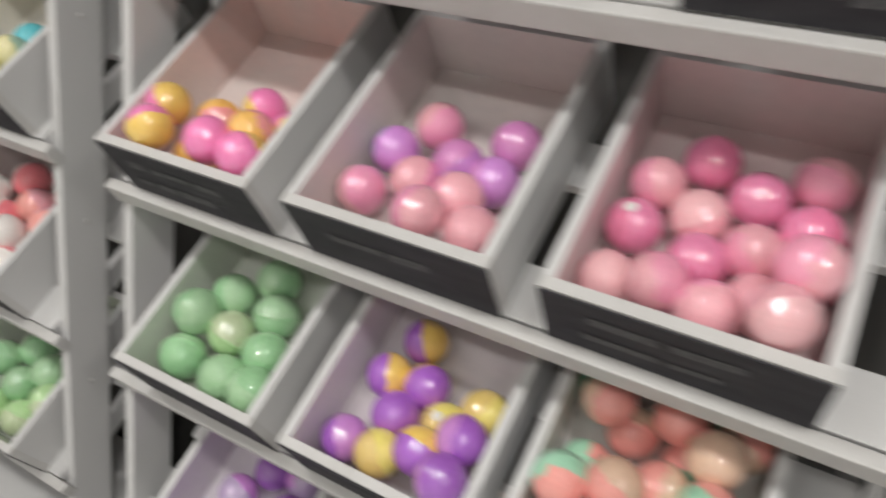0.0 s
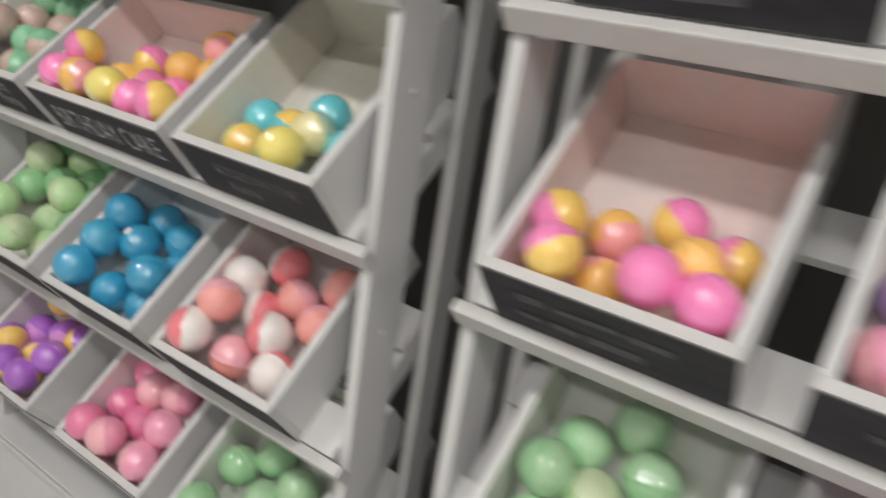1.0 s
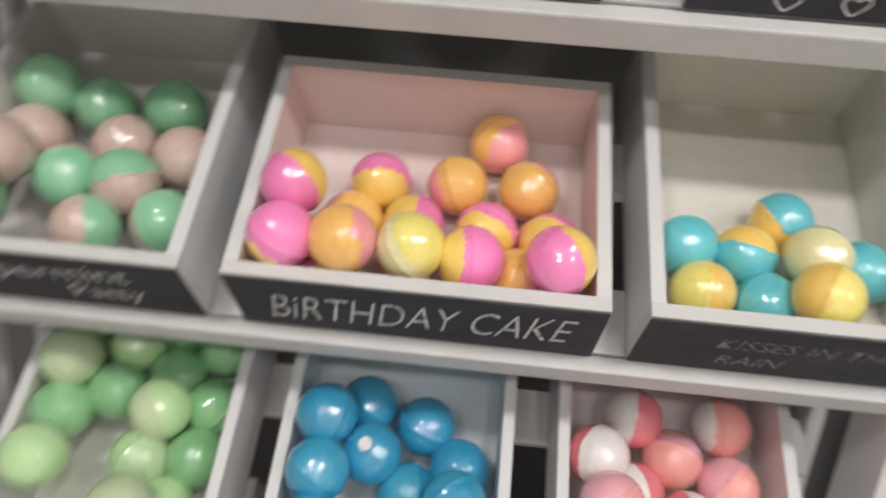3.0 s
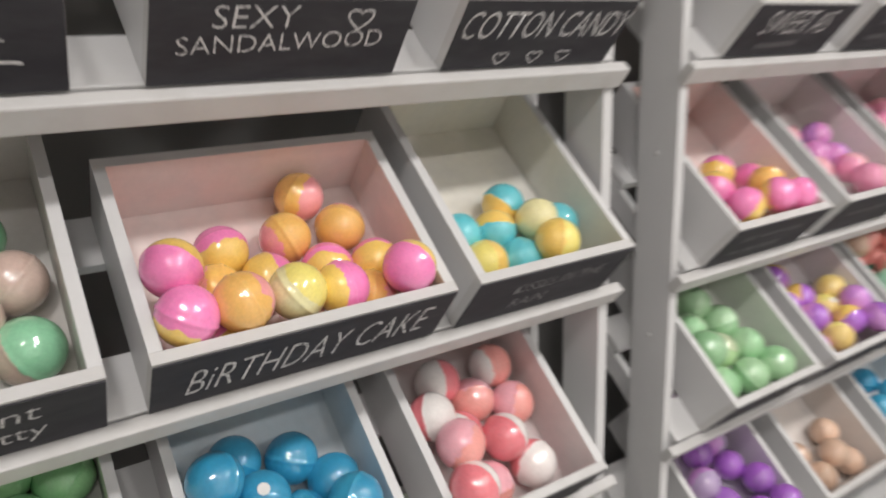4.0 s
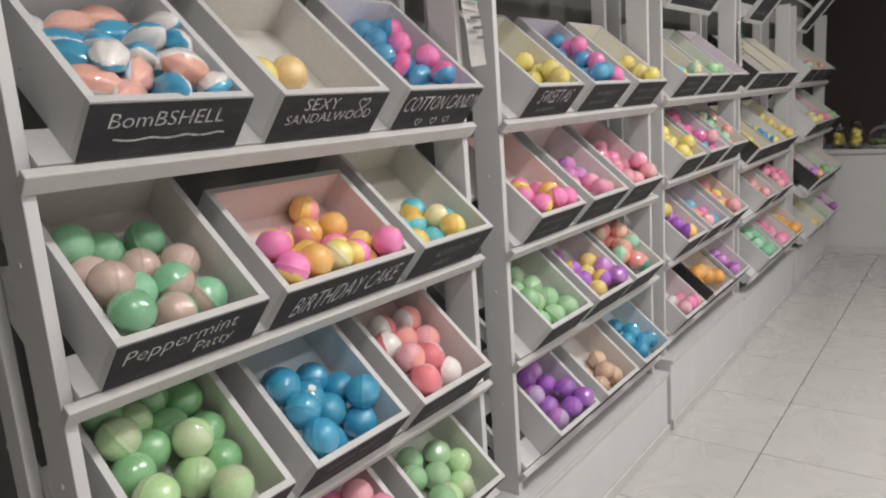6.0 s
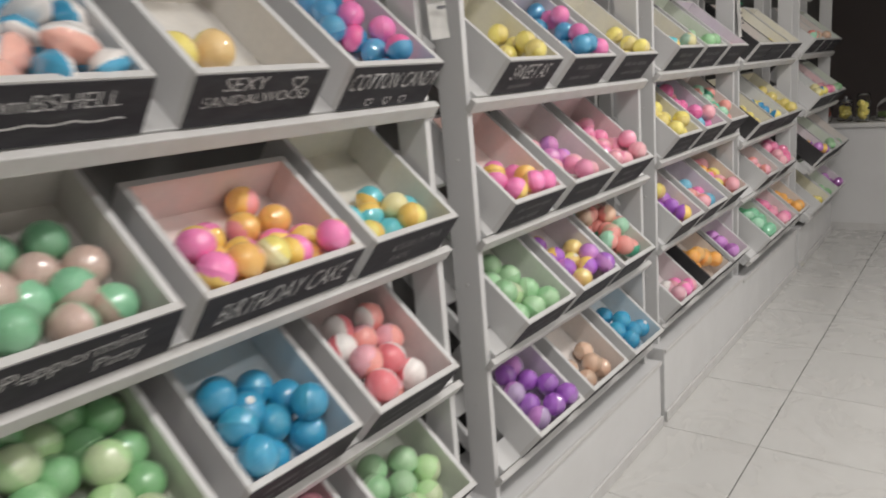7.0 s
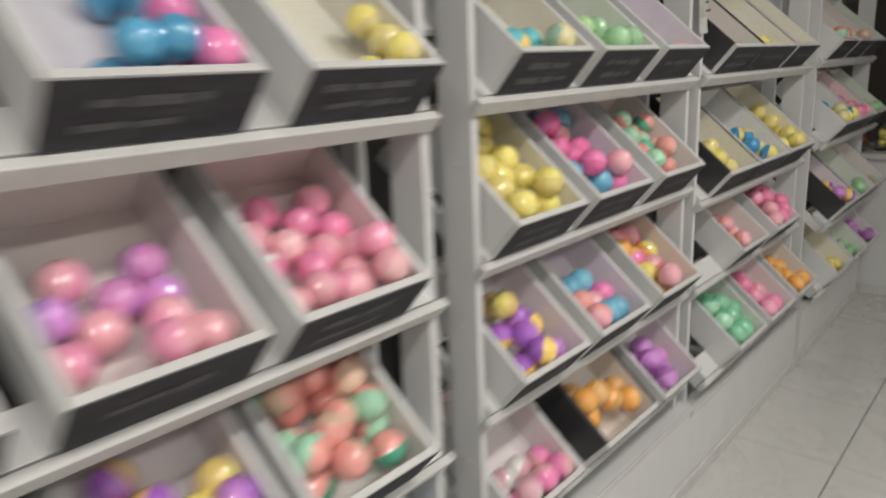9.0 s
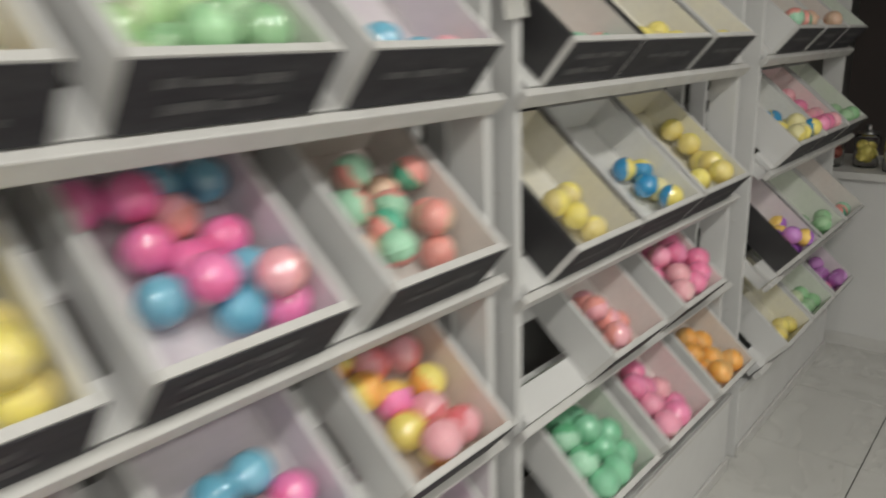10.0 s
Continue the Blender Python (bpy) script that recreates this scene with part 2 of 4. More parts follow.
def display_rack(left, right, rows, plinth_top):
    rack = thing("display_rack", pose(left, 0, 0), "tall white painted wooden display rack with sloping shelves for bins", "display rack", "display racks along the wall")
    w = right - left
    t = 0.022
    for x in (0, w - t):
        part("front_post", bm_box(x, x + t, POST_Y0, POST_Y1, plinth_top, POST_TOP, 0.0025), WHITE, rack)
        part("rear_post", bm_box(x, x + t, REAR_Y0, REAR_Y1, plinth_top, POST_TOP, 0.0025), WHITE, rack)
    part("top_rail", bm_box(t, w - t, REAR_Y0, REAR_Y0 + 0.02, POST_TOP - 0.09, POST_TOP, 0.002), WHITE, rack)
    for z, y in rows:
        part("ledge", tilted_box(t + 0.001, w - t - 0.001, 0.004, 0.085, -BH - 0.019, -BH - 0.001, y, z), WHITE, rack)
        lip = part("lip", tilted_box(-0.004, w + 0.004, -0.018, 0.002, -BH - 0.042, -BH - 0.004, y, z, 0.003), WHITE_CUT, rack)
        part("rear_rail", tilted_box(t + 0.001, w - t - 0.001, 0.22, 0.30, -BH - 0.019, -BH - 0.001, y, z), WHITE, rack)
        for x in (t + 0.001, w - 2 * t + 0.001):
            part("cleat", tilted_box(x, x + 0.018, 0.004, 0.40, -BH - 0.065, -BH - 0.021, y, z), WHITE, rack)
    plinth = part("plinth", bm_box(-0.045, w + 0.045, 0.055, 0.36, 0, plinth_top, 0.004), WHITE, rack)
    part("skirting", bm_box(-0.045, w + 0.045, 0.043, 0.0545, 0, 0.05, 0.004), WHITE_CUT, plinth)
    part("top_moulding", bm_box(-0.045, w + 0.045, 0.046, 0.0545, plinth_top - 0.02, plinth_top, 0.003), WHITE_CUT, plinth)
    for x in (-0.0005, w - 0.02):
        for z, y in rows:
            hook = bm_lathe([(0.005, 0), (0.005, 0.002), (0.003, 0.003)], 10)
            hook.transform(pose(x + 0.0005 if x < 0.1 else x + 0.0205, 0.145, z + 0.13, 0, -90 if x < 0.1 else 90, 0))
            part("shelf_bolt", hook, WHITE_CUT, rack)
    return rack


for key, (ux0, ux1, urows) in UNITS.items():
    display_rack(ux0, ux1, urows, PLINTH_TOPS[key])

# ---- bath bombs ----
PINK, HOT, YEL, ORA = (0.96, 0.25, 0.55), (0.90, 0.16, 0.42), (0.98, 0.66, 0.16), (0.96, 0.46, 0.10)
GRN, LGR, TAN, BLU = (0.14, 0.50, 0.26), (0.50, 0.74, 0.38), (0.62, 0.46, 0.40), (0.03, 0.34, 0.58)
TEAL, RED, WHT, PUR = (0.13, 0.58, 0.66), (0.84, 0.22, 0.26), (0.86, 0.82, 0.80), (0.42, 0.13, 0.62)
SALM, LIL, PALEY, ROSE = (0.90, 0.38, 0.34), (0.66, 0.28, 0.72), (0.86, 0.80, 0.44), (0.91, 0.45, 0.52)
MAG, MINT, PEACH, LEMON = (0.84, 0.20, 0.50), (0.40, 0.72, 0.52), (0.78, 0.54, 0.40), (0.94, 0.81, 0.22)

FLAVOURS = {}


def flavour(name, words, tint, *kinds):
    """kinds: (share, colour, second colour, split, marble)"""
    mats = []
    for i, (share, a, b, split, marble) in enumerate(kinds):
        mats.append((share, bomb_material(name + "_powder", a, b, split, marble), math.dist(a, b) > 0.14))
    FLAVOURS[name] = (words, dust_and_bounce(name + "_dust_bounce_white", tuple(t + 0.30 * (w - t) for t, w in zip(tint, (0.75, 0.73, 0.71)))), mats)


flavour("birthday", "pink and yellow", (0.86, 0.56, 0.52), (5, PINK, YEL, 0, 0.2), (3, (0.97, 0.56, 0.15), (0.95, 0.38, 0.40), 0.45, 0.5), (3, PINK, YEL, 0.35, 0.3), (1, PALEY, LEMON, 0.3, 0.2))
flavour("peppermint", "green and pinkish brown", (0.66, 0.62, 0.58), (4, (0.26, 0.58, 0.36), TAN, 0, 0.25), (3, TAN, (0.66, 0.50, 0.44), 0, 0.3), (3, (0.18, 0.44, 0.25), (0.26, 0.54, 0.33), 0, 0.5))
flavour("kisses", "turquoise and yellow", (0.70, 0.66, 0.52), (4, TEAL, YEL, 0, 0.3), (2, TEAL, TEAL, 0, 0.2), (2, PALEY, (0.42, 0.62, 0.5), 0.3, 0.7), (2, YEL, LEMON, 0, 0.3))
flavour("apple", "pale green", (0.60, 0.66, 0.52), (3, LGR, (0.5, 0.68, 0.4), 0, 0.5), (3, (0.24, 0.52, 0.25), (0.30, 0.58, 0.30), 0, 0.5), (2, (0.56, 0.68, 0.42), LGR, 0, 0.4))
flavour("darkapple", "green", (0.56, 0.64, 0.54), (3, (0.20, 0.55, 0.33), (0.24, 0.60, 0.38), 0, 0.5), (2, MINT, GRN, 0, 0.4))
flavour("pistachio", "soft pale green", (0.58, 0.66, 0.54), (4, (0.34, 0.62, 0.34), (0.42, 0.66, 0.4), 0, 0.5), (1, (0.58, 0.68, 0.44), LGR, 0, 0.4))
flavour("ocean", "bright blue", (0.48, 0.66, 0.78), (4, BLU, (0.04, 0.36, 0.60), 0, 0.5), (1, (0.05, 0.40, 0.62), BLU, 0, 0.5))
flavour("candycane", "red and white", (0.74, 0.60, 0.60), (4, RED, WHT, 0, 0.15), (3, ROSE, SALM, 0, 0.6), (2, SALM, WHT, 0.4, 0.3))
flavour("cotton", "pink and blue", (0.60, 0.56, 0.72), (4, HOT, (0.06, 0.34, 0.6), 0, 0.2), (3, (0.06, 0.34, 0.6), (0.08, 0.38, 0.62), 0, 0.3), (3, MAG, PINK, 0, 0.4))
flavour("sherbet", "pink and sky blue", (0.62, 0.52, 0.66), (3, SALM, ROSE, 0, 0.4), (4, PINK, HOT, 0, 0.4), (4, (0.15, 0.47, 0.66), (0.20, 0.52, 0.70), 0, 0.4))
flavour("sandalwood", "yellow layered", (0.72, 0.68, 0.62), (1, (0.84, 0.60, 0.28), LEMON, 0, 0.2))
flavour("lemon", "lemon yellow", (0.72, 0.68, 0.46), (4, LEMON, (0.84, 0.70, 0.24), 0, 0.4))
flavour("paleyellow", "pale yellow", (0.76, 0.72, 0.56), (4, (0.78, 0.66, 0.28), LEMON, 0, 0.4))
flavour("plum", "purple", (0.58, 0.46, 0.66), (4, PUR, (0.36, 0.14, 0.52), 0, 0.5), (1, (0.52, 0.40, 0.62), LIL, 0, 0.4))
flavour("violet", "purple and yellow", (0.66, 0.56, 0.64), (5, PUR, YEL, 0, 0.2), (2, LIL, PUR, 0, 0.4), (1, LEMON, (0.8, 0.6, 0.2), 0, 0.3))
flavour("fuchsia", "bright pink", (0.78, 0.54, 0.56), (4, (0.90, 0.24, 0.44), (0.90, 0.28, 0.50), 0, 0.4), (3, (0.95, 0.38, 0.54), ROSE, 0, 0.5), (2, (0.92, 0.52, 0.56), ROSE, 0, 0.5))
flavour("lilacrose", "lilac and rose pink", (0.74, 0.62, 0.60), (3, LIL, (0.74, 0.28, 0.62), 0, 0.4), (4, ROSE, (0.94, 0.36, 0.56), 0, 0.5), (1, (0.36, 0.24, 0.56), LIL, 0, 0.3))
flavour("melon", "green and coral", (0.66, 0.58, 0.54), (4, (0.10, 0.48, 0.32), SALM, 0, 0.25), (2, SALM, PEACH, 0, 0.4), (4, MINT, SALM, 0.5, 0.4))
flavour("peach", "peach beige", (0.70, 0.60, 0.54), (1, PEACH, (0.66, 0.46, 0.34), 0, 0.4))
flavour("orange", "orange", (0.72, 0.58, 0.48), (1, ORA, (0.80, 0.46, 0.16), 0, 0.4))
flavour("blush", "pale pink and white", (0.74, 0.62, 0.66), (3, (0.80, 0.46, 0.54), WHT, 0, 0.3), (2, ROSE, PINK, 0, 0.4))
flavour("coral", "coral pink", (0.74, 0.60, 0.58), (1, SALM, ROSE, 0, 0.5))
flavour("sunset", "red, yellow and pink", (0.74, 0.56, 0.46), (3, LEMON, ORA, 0, 0.4), (3, ROSE, RED, 0, 0.4), (2, PINK, YEL, 0, 0.3))
flavour("seaglass", "blue and yellow", (0.66, 0.68, 0.68), (3, (0.03, 0.30, 0.60), LEMON, 0, 0.3), (2, LEMON, PALEY, 0, 0.3))
flavour("berry", "lilac and purple", (0.66, 0.56, 0.68), (3, (0.46, 0.16, 0.50), LIL, 0, 0.4), (2, PINK, LIL, 0, 0.3))
flavour("bombshell", "white, blue and coral", (0.70, 0.70, 0.72), (5, (0.05, 0.38, 0.62), WHT, 0.0, 0.2), (4, WHT, (0.86, 0.46, 0.38), 0.1, 0.2), (1, WHT, (0.78, 0.78, 0.78), 0, 0.2))
flavour("empty", "", (0.72, 0.70, 0.66), (1, WHT, WHT, 0, 0.1))

R = 0.039


def bomb_mesh(name, mat, radius=R):
    """A pressed ball: two halves with a low seam and a flat of wrap at the pole."""
    prof = []
    steps = [-90 + 11.25 * i for i in range(8)] + [-4.5, -2.2, 2.2, 4.5] + [11.25 * i for i in range(1, 9)]
    for i in steps:
        r, z = radius * math.cos(radians(i)), radius * math.sin(radians(i))
        r *= 1.022 if abs(i) < 3 else 0.992 if abs(i) < 5 else 1.0
        prof.append((max(r, radius * 0.06), z * 0.99))
    return mesh_of(name, bm_lathe(prof, 26), [mat], None, True, True)


def shell_mesh(name, mat):
    """A fluted lozenge like a closed sea shell."""
    bm = bmesh.new()
    rings, seg, n = [], 28, 12
    for i in range(n + 1):
        s = -1 + 2 * i / n
        width = max(0.05, (1 - abs(s) ** 2.2)) ** 0.75
        ring = []
        for k in range(seg):
            a = 2 * math.pi * k / seg
            flute = 1 + 0.05 * math.cos(7 * a)
            ring.append(bm.verts.new((0.052 * s, 0.031 * width * math.cos(a) * flute, 0.026 * width * math.sin(a) * flute)))
        rings.append(ring)
    for a, b in zip(rings, rings[1:]):
        for k in range(seg):
            j = (k + 1) % seg
            bm.faces.new((a[k], a[j], b[j], b[k]))
    bm.faces.new(list(reversed(rings[0])))
    bm.faces.new(rings[-1])
    bmesh.ops.recalc_face_normals(bm, faces=list(bm.faces))
    return mesh_of(name, bm, [mat], None, True, True)


def settle(w, length, n, seed, lean, rad, steps=160):
    """Lets n balls come to rest in a bin: x along it, y up its floor, z off its floor."""
    rng = np.random.default_rng(seed)
    lo, hi = np.array([BT + rad, BT + rad, min(rad, R)]), np.array([w - BT - rad, length - BT - rad, 1.0])
    p = np.column_stack([rng.uniform(lo[0], hi[0], n), lo[1] + rng.uniform(0, 1, n) ** 1.3 * min(0.62 * length, 0.24), R + rng.uniform(0, 0.05 + 0.006 * n, n)])
    v = np.zeros_like(p)
    g = np.array([0, -math.sin(radians(lean)), -math.cos(radians(lean))]) * 0.00045
    d = 2 * rad * (0.86 if rad == 0.033 else 0.97)
    for _ in range(steps):
        v = v * 0.86 + g
        q = p + v
        for _ in range(5):
            diff = q[:, None] - q[None]
            dist = np.linalg.norm(diff, axis=2) + np.eye(n)
            push = np.clip(d - dist, 0, None) * (1 - np.eye(n))
            q = q + (diff / np.maximum(dist, 1e-5)[..., None] * push[..., None]).sum(1) * 0.35
            q = np.clip(q, lo, hi)
        v = q - p
        p = q
    for _ in range(80):
        diff = p[:, None] - p[None]
        dist = np.linalg.norm(diff, axis=2) + np.eye(n)
        push = np.clip(d - dist, 0, None) * (1 - np.eye(n))
        p = np.clip(p + (diff / np.maximum(dist, 1e-5)[..., None] * push[..., None]).sum(1) * 0.3, lo, hi)
    return p


def hand_strokes(points, width, depth=0.0012):
    """A chalk stroke through points (x, z) on a board."""
    bm = bmesh.new()
    for (xa, za), (xb, zb) in zip(points, points[1:]):
        dx, dz = xb - xa, zb - za
        ln = math.hypot(dx, dz) or 1e-6
        ox, oz = -dz / ln * width / 2, dx / ln * width / 2
        bm.faces.new([bm.verts.new(c) for c in ((xa + ox, 0, za + oz), (xa - ox, 0, za - oz), (xb - ox, 0, zb - oz), (xb + ox, 0, zb + oz))])
    return bm


def heart(cx, cz, s):
    pts = []
    for i in range(25):
        a = 2 * math.pi * i / 24
        pts.append((cx + s * math.sin(a) ** 3, cz + s * (0.81 * math.cos(a) - 0.31 * math.cos(2 * a) - 0.12 * math.cos(3 * a))))
    return pts


def lettering(body, size, cx, cz, parent, mat, slant=0.0, squeeze=1.0, turn=0.0):
    cu = bpy.data.curves.new("lettering", "FONT")
    cu.body, cu.size, cu.align_x, cu.align_y, cu.shear, cu.offset = body, size, "CENTER", "CENTER", slant, -0.010 * size
    cu.resolution_u = 3
    tmp = bpy.data.objects.new("lettering", cu)
    scene.collection.objects.link(tmp)
    me = bpy.data.meshes.new_from_object(tmp.evaluated_get(bpy.context.evaluated_depsgraph_get()))
    bpy.data.objects.remove(tmp)
    me.materials.clear()
    me.materials.append(mat)
    me.transform(Matrix.Translation((cx, -0.0032, cz)) @ Matrix.Rotation(radians(90), 4, "X") @ Matrix.Rotation(radians(turn), 4, "Z") @ Matrix.Diagonal((squeeze, 1, 1, 1)))
    return part("lettering", me, mat, parent)


def smudged_words(w, parent, rng, lines=1):
    """Chalk words too blurred to read: plain bars."""
    for k in range(lines):
        z = -BH / 2 + (0.018 if lines == 2 and k == 0 else -0.022 if lines == 2 else 0.006)
        x, end = w * rng.uniform(0.12, 0.2), w * rng.uniform(0.68, 0.88)
        while x < end - 0.02:
            ln = min(rng.uniform(0.03, 0.09), end - x)
            bm = hand_strokes([(x, z), (x + ln, z + rng.uniform(-0.001, 0.004))], rng.uniform(0.010, 0.019))
            part("chalk_bar", moved(bm), CHALK_SMUDGE, parent)
            x += ln + rng.uniform(0.008, 0.014)


WORDS = {
    "A1a": lambda w, b: (lettering("BomBSHELL", 0.043, w * 0.47, -0.038, b, CHALK, 0.05, 0.98),
                         part("underline", swoosh(w), CHALK, b)),
    "A1b": lambda w, b: (lettering("SEXY", 0.042, w * 0.36, -0.027, b, CHALK, 0.05), lettering("SANDALWOOD", 0.034, w * 0.49, -0.060, b, CHALK, 0.0, 0.98, 1.5),
                         part("heart", moved(hand_strokes(heart(w * 0.77, -0.028, 0.016), 0.0028)), CHALK, b)),
    "A1c": lambda w, b: (lettering("COTTON CANDY", 0.062, w / 2, -0.044, b, CHALK, 0.28, 0.58),
                         *[part("heart", moved(hand_strokes(heart(w * f, -0.096, 0.012), 0.0022)), CHALK, b) for f in (0.3, 0.5, 0.68)]),
    "A2a": lambda w, b: (lettering("Peppermint", 0.050, w * 0.42, -0.036, b, CHALK, 0.15, 0.95, 3), lettering("Patty", 0.044, w * 0.66, -0.074, b, CHALK, 0.15, 0.95, 3)),
    "A2b": lambda w, b: (lettering("BiRTHDAY CAKE", 0.082, w * 0.50, -0.060, b, CHALK, 0.34, 0.52, 1.5),),
    "A2c": lambda w, b: (lettering("KISSES IN THE", 0.034, w * 0.55, -0.042, b, CHALK_FAINT, 0.15, 0.85), lettering("RAIN", 0.034, w * 0.4, -0.082, b, CHALK_FAINT, 0.15, 0.9)),
    "B1a": lambda w, b: (lettering("SWEET AS", 0.072, w * 0.48, -0.042, b, CHALK, 0.2, 0.62),
                         part("chalk_bar", moved(hand_strokes([(w * 0.22, -0.09), (w * 0.62, -0.086)], 0.012)), CHALK_SMUDGE, b)),
}


def moved(bm):
    bm.transform(Matrix.Translation((0, -0.0032, 0)))
    return bm


def swoosh(w):
    bm = hand_strokes([(w * (0.17 + 0.7 * i / 24), -0.073 - 0.005 * abs(math.sin(i * 0.42))) for i in range(25)], 0.004)
    return moved(bm)


def bin_box(code, x, y, z, w, length, inside, sides=WHITE, label=""):
    b = thing("display_bin", pose(x, y, z, TILT), label, "bin", "sloping bins on the racks")
    L = length
    fr = part("front_panel", panel(0, w, 0, BT, -BH, 0, [WHITE_CUT, inside], (1, 1)), None, b)
    cb = part("chalkboard", panel(0.0005, w - 0.0005, -0.0022, -0.0004, -BH + 0.001, -0.004, [CHALKBOARD], None, 0.0003), None, fr, "black chalkboard face")
    part("side_panel", panel(0, BT, BT, L - BT, -BH, 0, [sides, inside], (0, 1)), None, b)
    right = part("side_panel", panel(w - BT, w, BT, L - BT, -BH, 0, [sides, inside], (0, -1)), None, b)
    part("back_panel", panel(0, w, L - BT, L, -BH, 0, [sides, inside], (1, -1)), None, b)
    part("bottom_panel", panel(BT + 0.0003, w - BT - 0.0003, BT + 0.0003, L - BT - 0.0003, -BH, -BH + 0.01, [sides, inside], (2, 1)), None, b)
    rng = random.Random(code)
    if code in WORDS:
        WORDS[code](w, cb)
    else:
        smudged_words(w, cb, rng, rng.choice((1, 2, 2)))
    return b


BOMBS = {}


def fill(code, x, y, z, w, length, name, n, start=None):
    words, _, mats = FLAVOURS[name]
    rng = random.Random(code + name)
    rad = RADII.get(code, 0.036)
    if start:
        pts = [Vector(q[:3]) for q in start]
    elif name == "bombshell":
        pts = settle(w, length, n, 5, 12.0, 0.033)
    else:
        pts = settle(w, length, n, sum(map(ord, code)) * 7 + n, 37.0, rad)
    frame_m = pose(x, y, z, TILT)
    pick = [i for i, (share, _, _) in enumerate(mats) for _ in range(share)]
    kept = []
    for k, p in enumerate(pts):
        if not start and (p[2] > (0.125 if name == "bombshell" else 0.105) or any(math.dist(p, q) < (1.1 if name == "bombshell" else 1.8) * rad for q in kept)):
            continue
        kept.append(p)
        i = start[k][3] if start and len(start[k]) > 3 else rng.choice(pick)
        if (name, i) not in BOMBS:
            make = shell_mesh if name == "bombshell" else bomb_mesh
            BOMBS[(name, i)] = make("bath_bomb", mats[i][1])
        turn = Euler((rng.uniform(0, 6.28), rng.uniform(0, 6.28), rng.uniform(0, 6.28))).to_matrix().to_4x4()
        while mats[i][2] and name != "bombshell" and abs((turn.to_3x3() @ Vector((0, 0, 1))).dot(Vector((-0.3, -0.6, 0.74)))) > 0.6:
            turn = Euler((rng.uniform(0, 6.28), rng.uniform(0, 6.28), rng.uniform(0, 6.28))).to_matrix().to_4x4()
        if name == "bombshell":
            turn = Euler((rng.uniform(0, 6.28), rng.uniform(-0.5, 0.5), rng.uniform(0, 6.28))).to_matrix().to_4x4()
        s = rng.uniform(0.985, 1.0) * (1.0 if name == "bombshell" else rad / R)
        place = Matrix.Translation(frame_m @ Vector((p[0], p[1], p[2] - BH + 0.0105))) @ turn @ Matrix.Diagonal((s, s, s, 1))
        ob = new("shell_bath_bomb" if name == "bombshell" else "two_tone_bath_bomb" if mats[i][2] else "bath_bomb", BOMBS[(name, i)])
        ob.matrix_basis = place
        if (code, k) in (("B4c", 2), ("B3b", 5), ("A3b", 4), ("B2c", 4)):
            dot = bm_lathe([(0.0085, 0), (0.0085, 0.0005)], 16)
            up = (place.inverted().to_3x3() @ Vector((-0.1, -0.62, 0.78))).normalized()
            dot.transform(Matrix.Translation(up * (R + 0.0004)) @ up.to_track_quat("Z", "Y").to_matrix().to_4x4())
            part("sticker", dot, PAPER, ob, "small round white sticker")
        shape = "shell-shaped bath bomb" if name == "bombshell" else "round bath bomb"
        tagged(ob, words + " " + shape + " in clear shrink wrap", "bath bomb", words + " bath bombs in one bin")


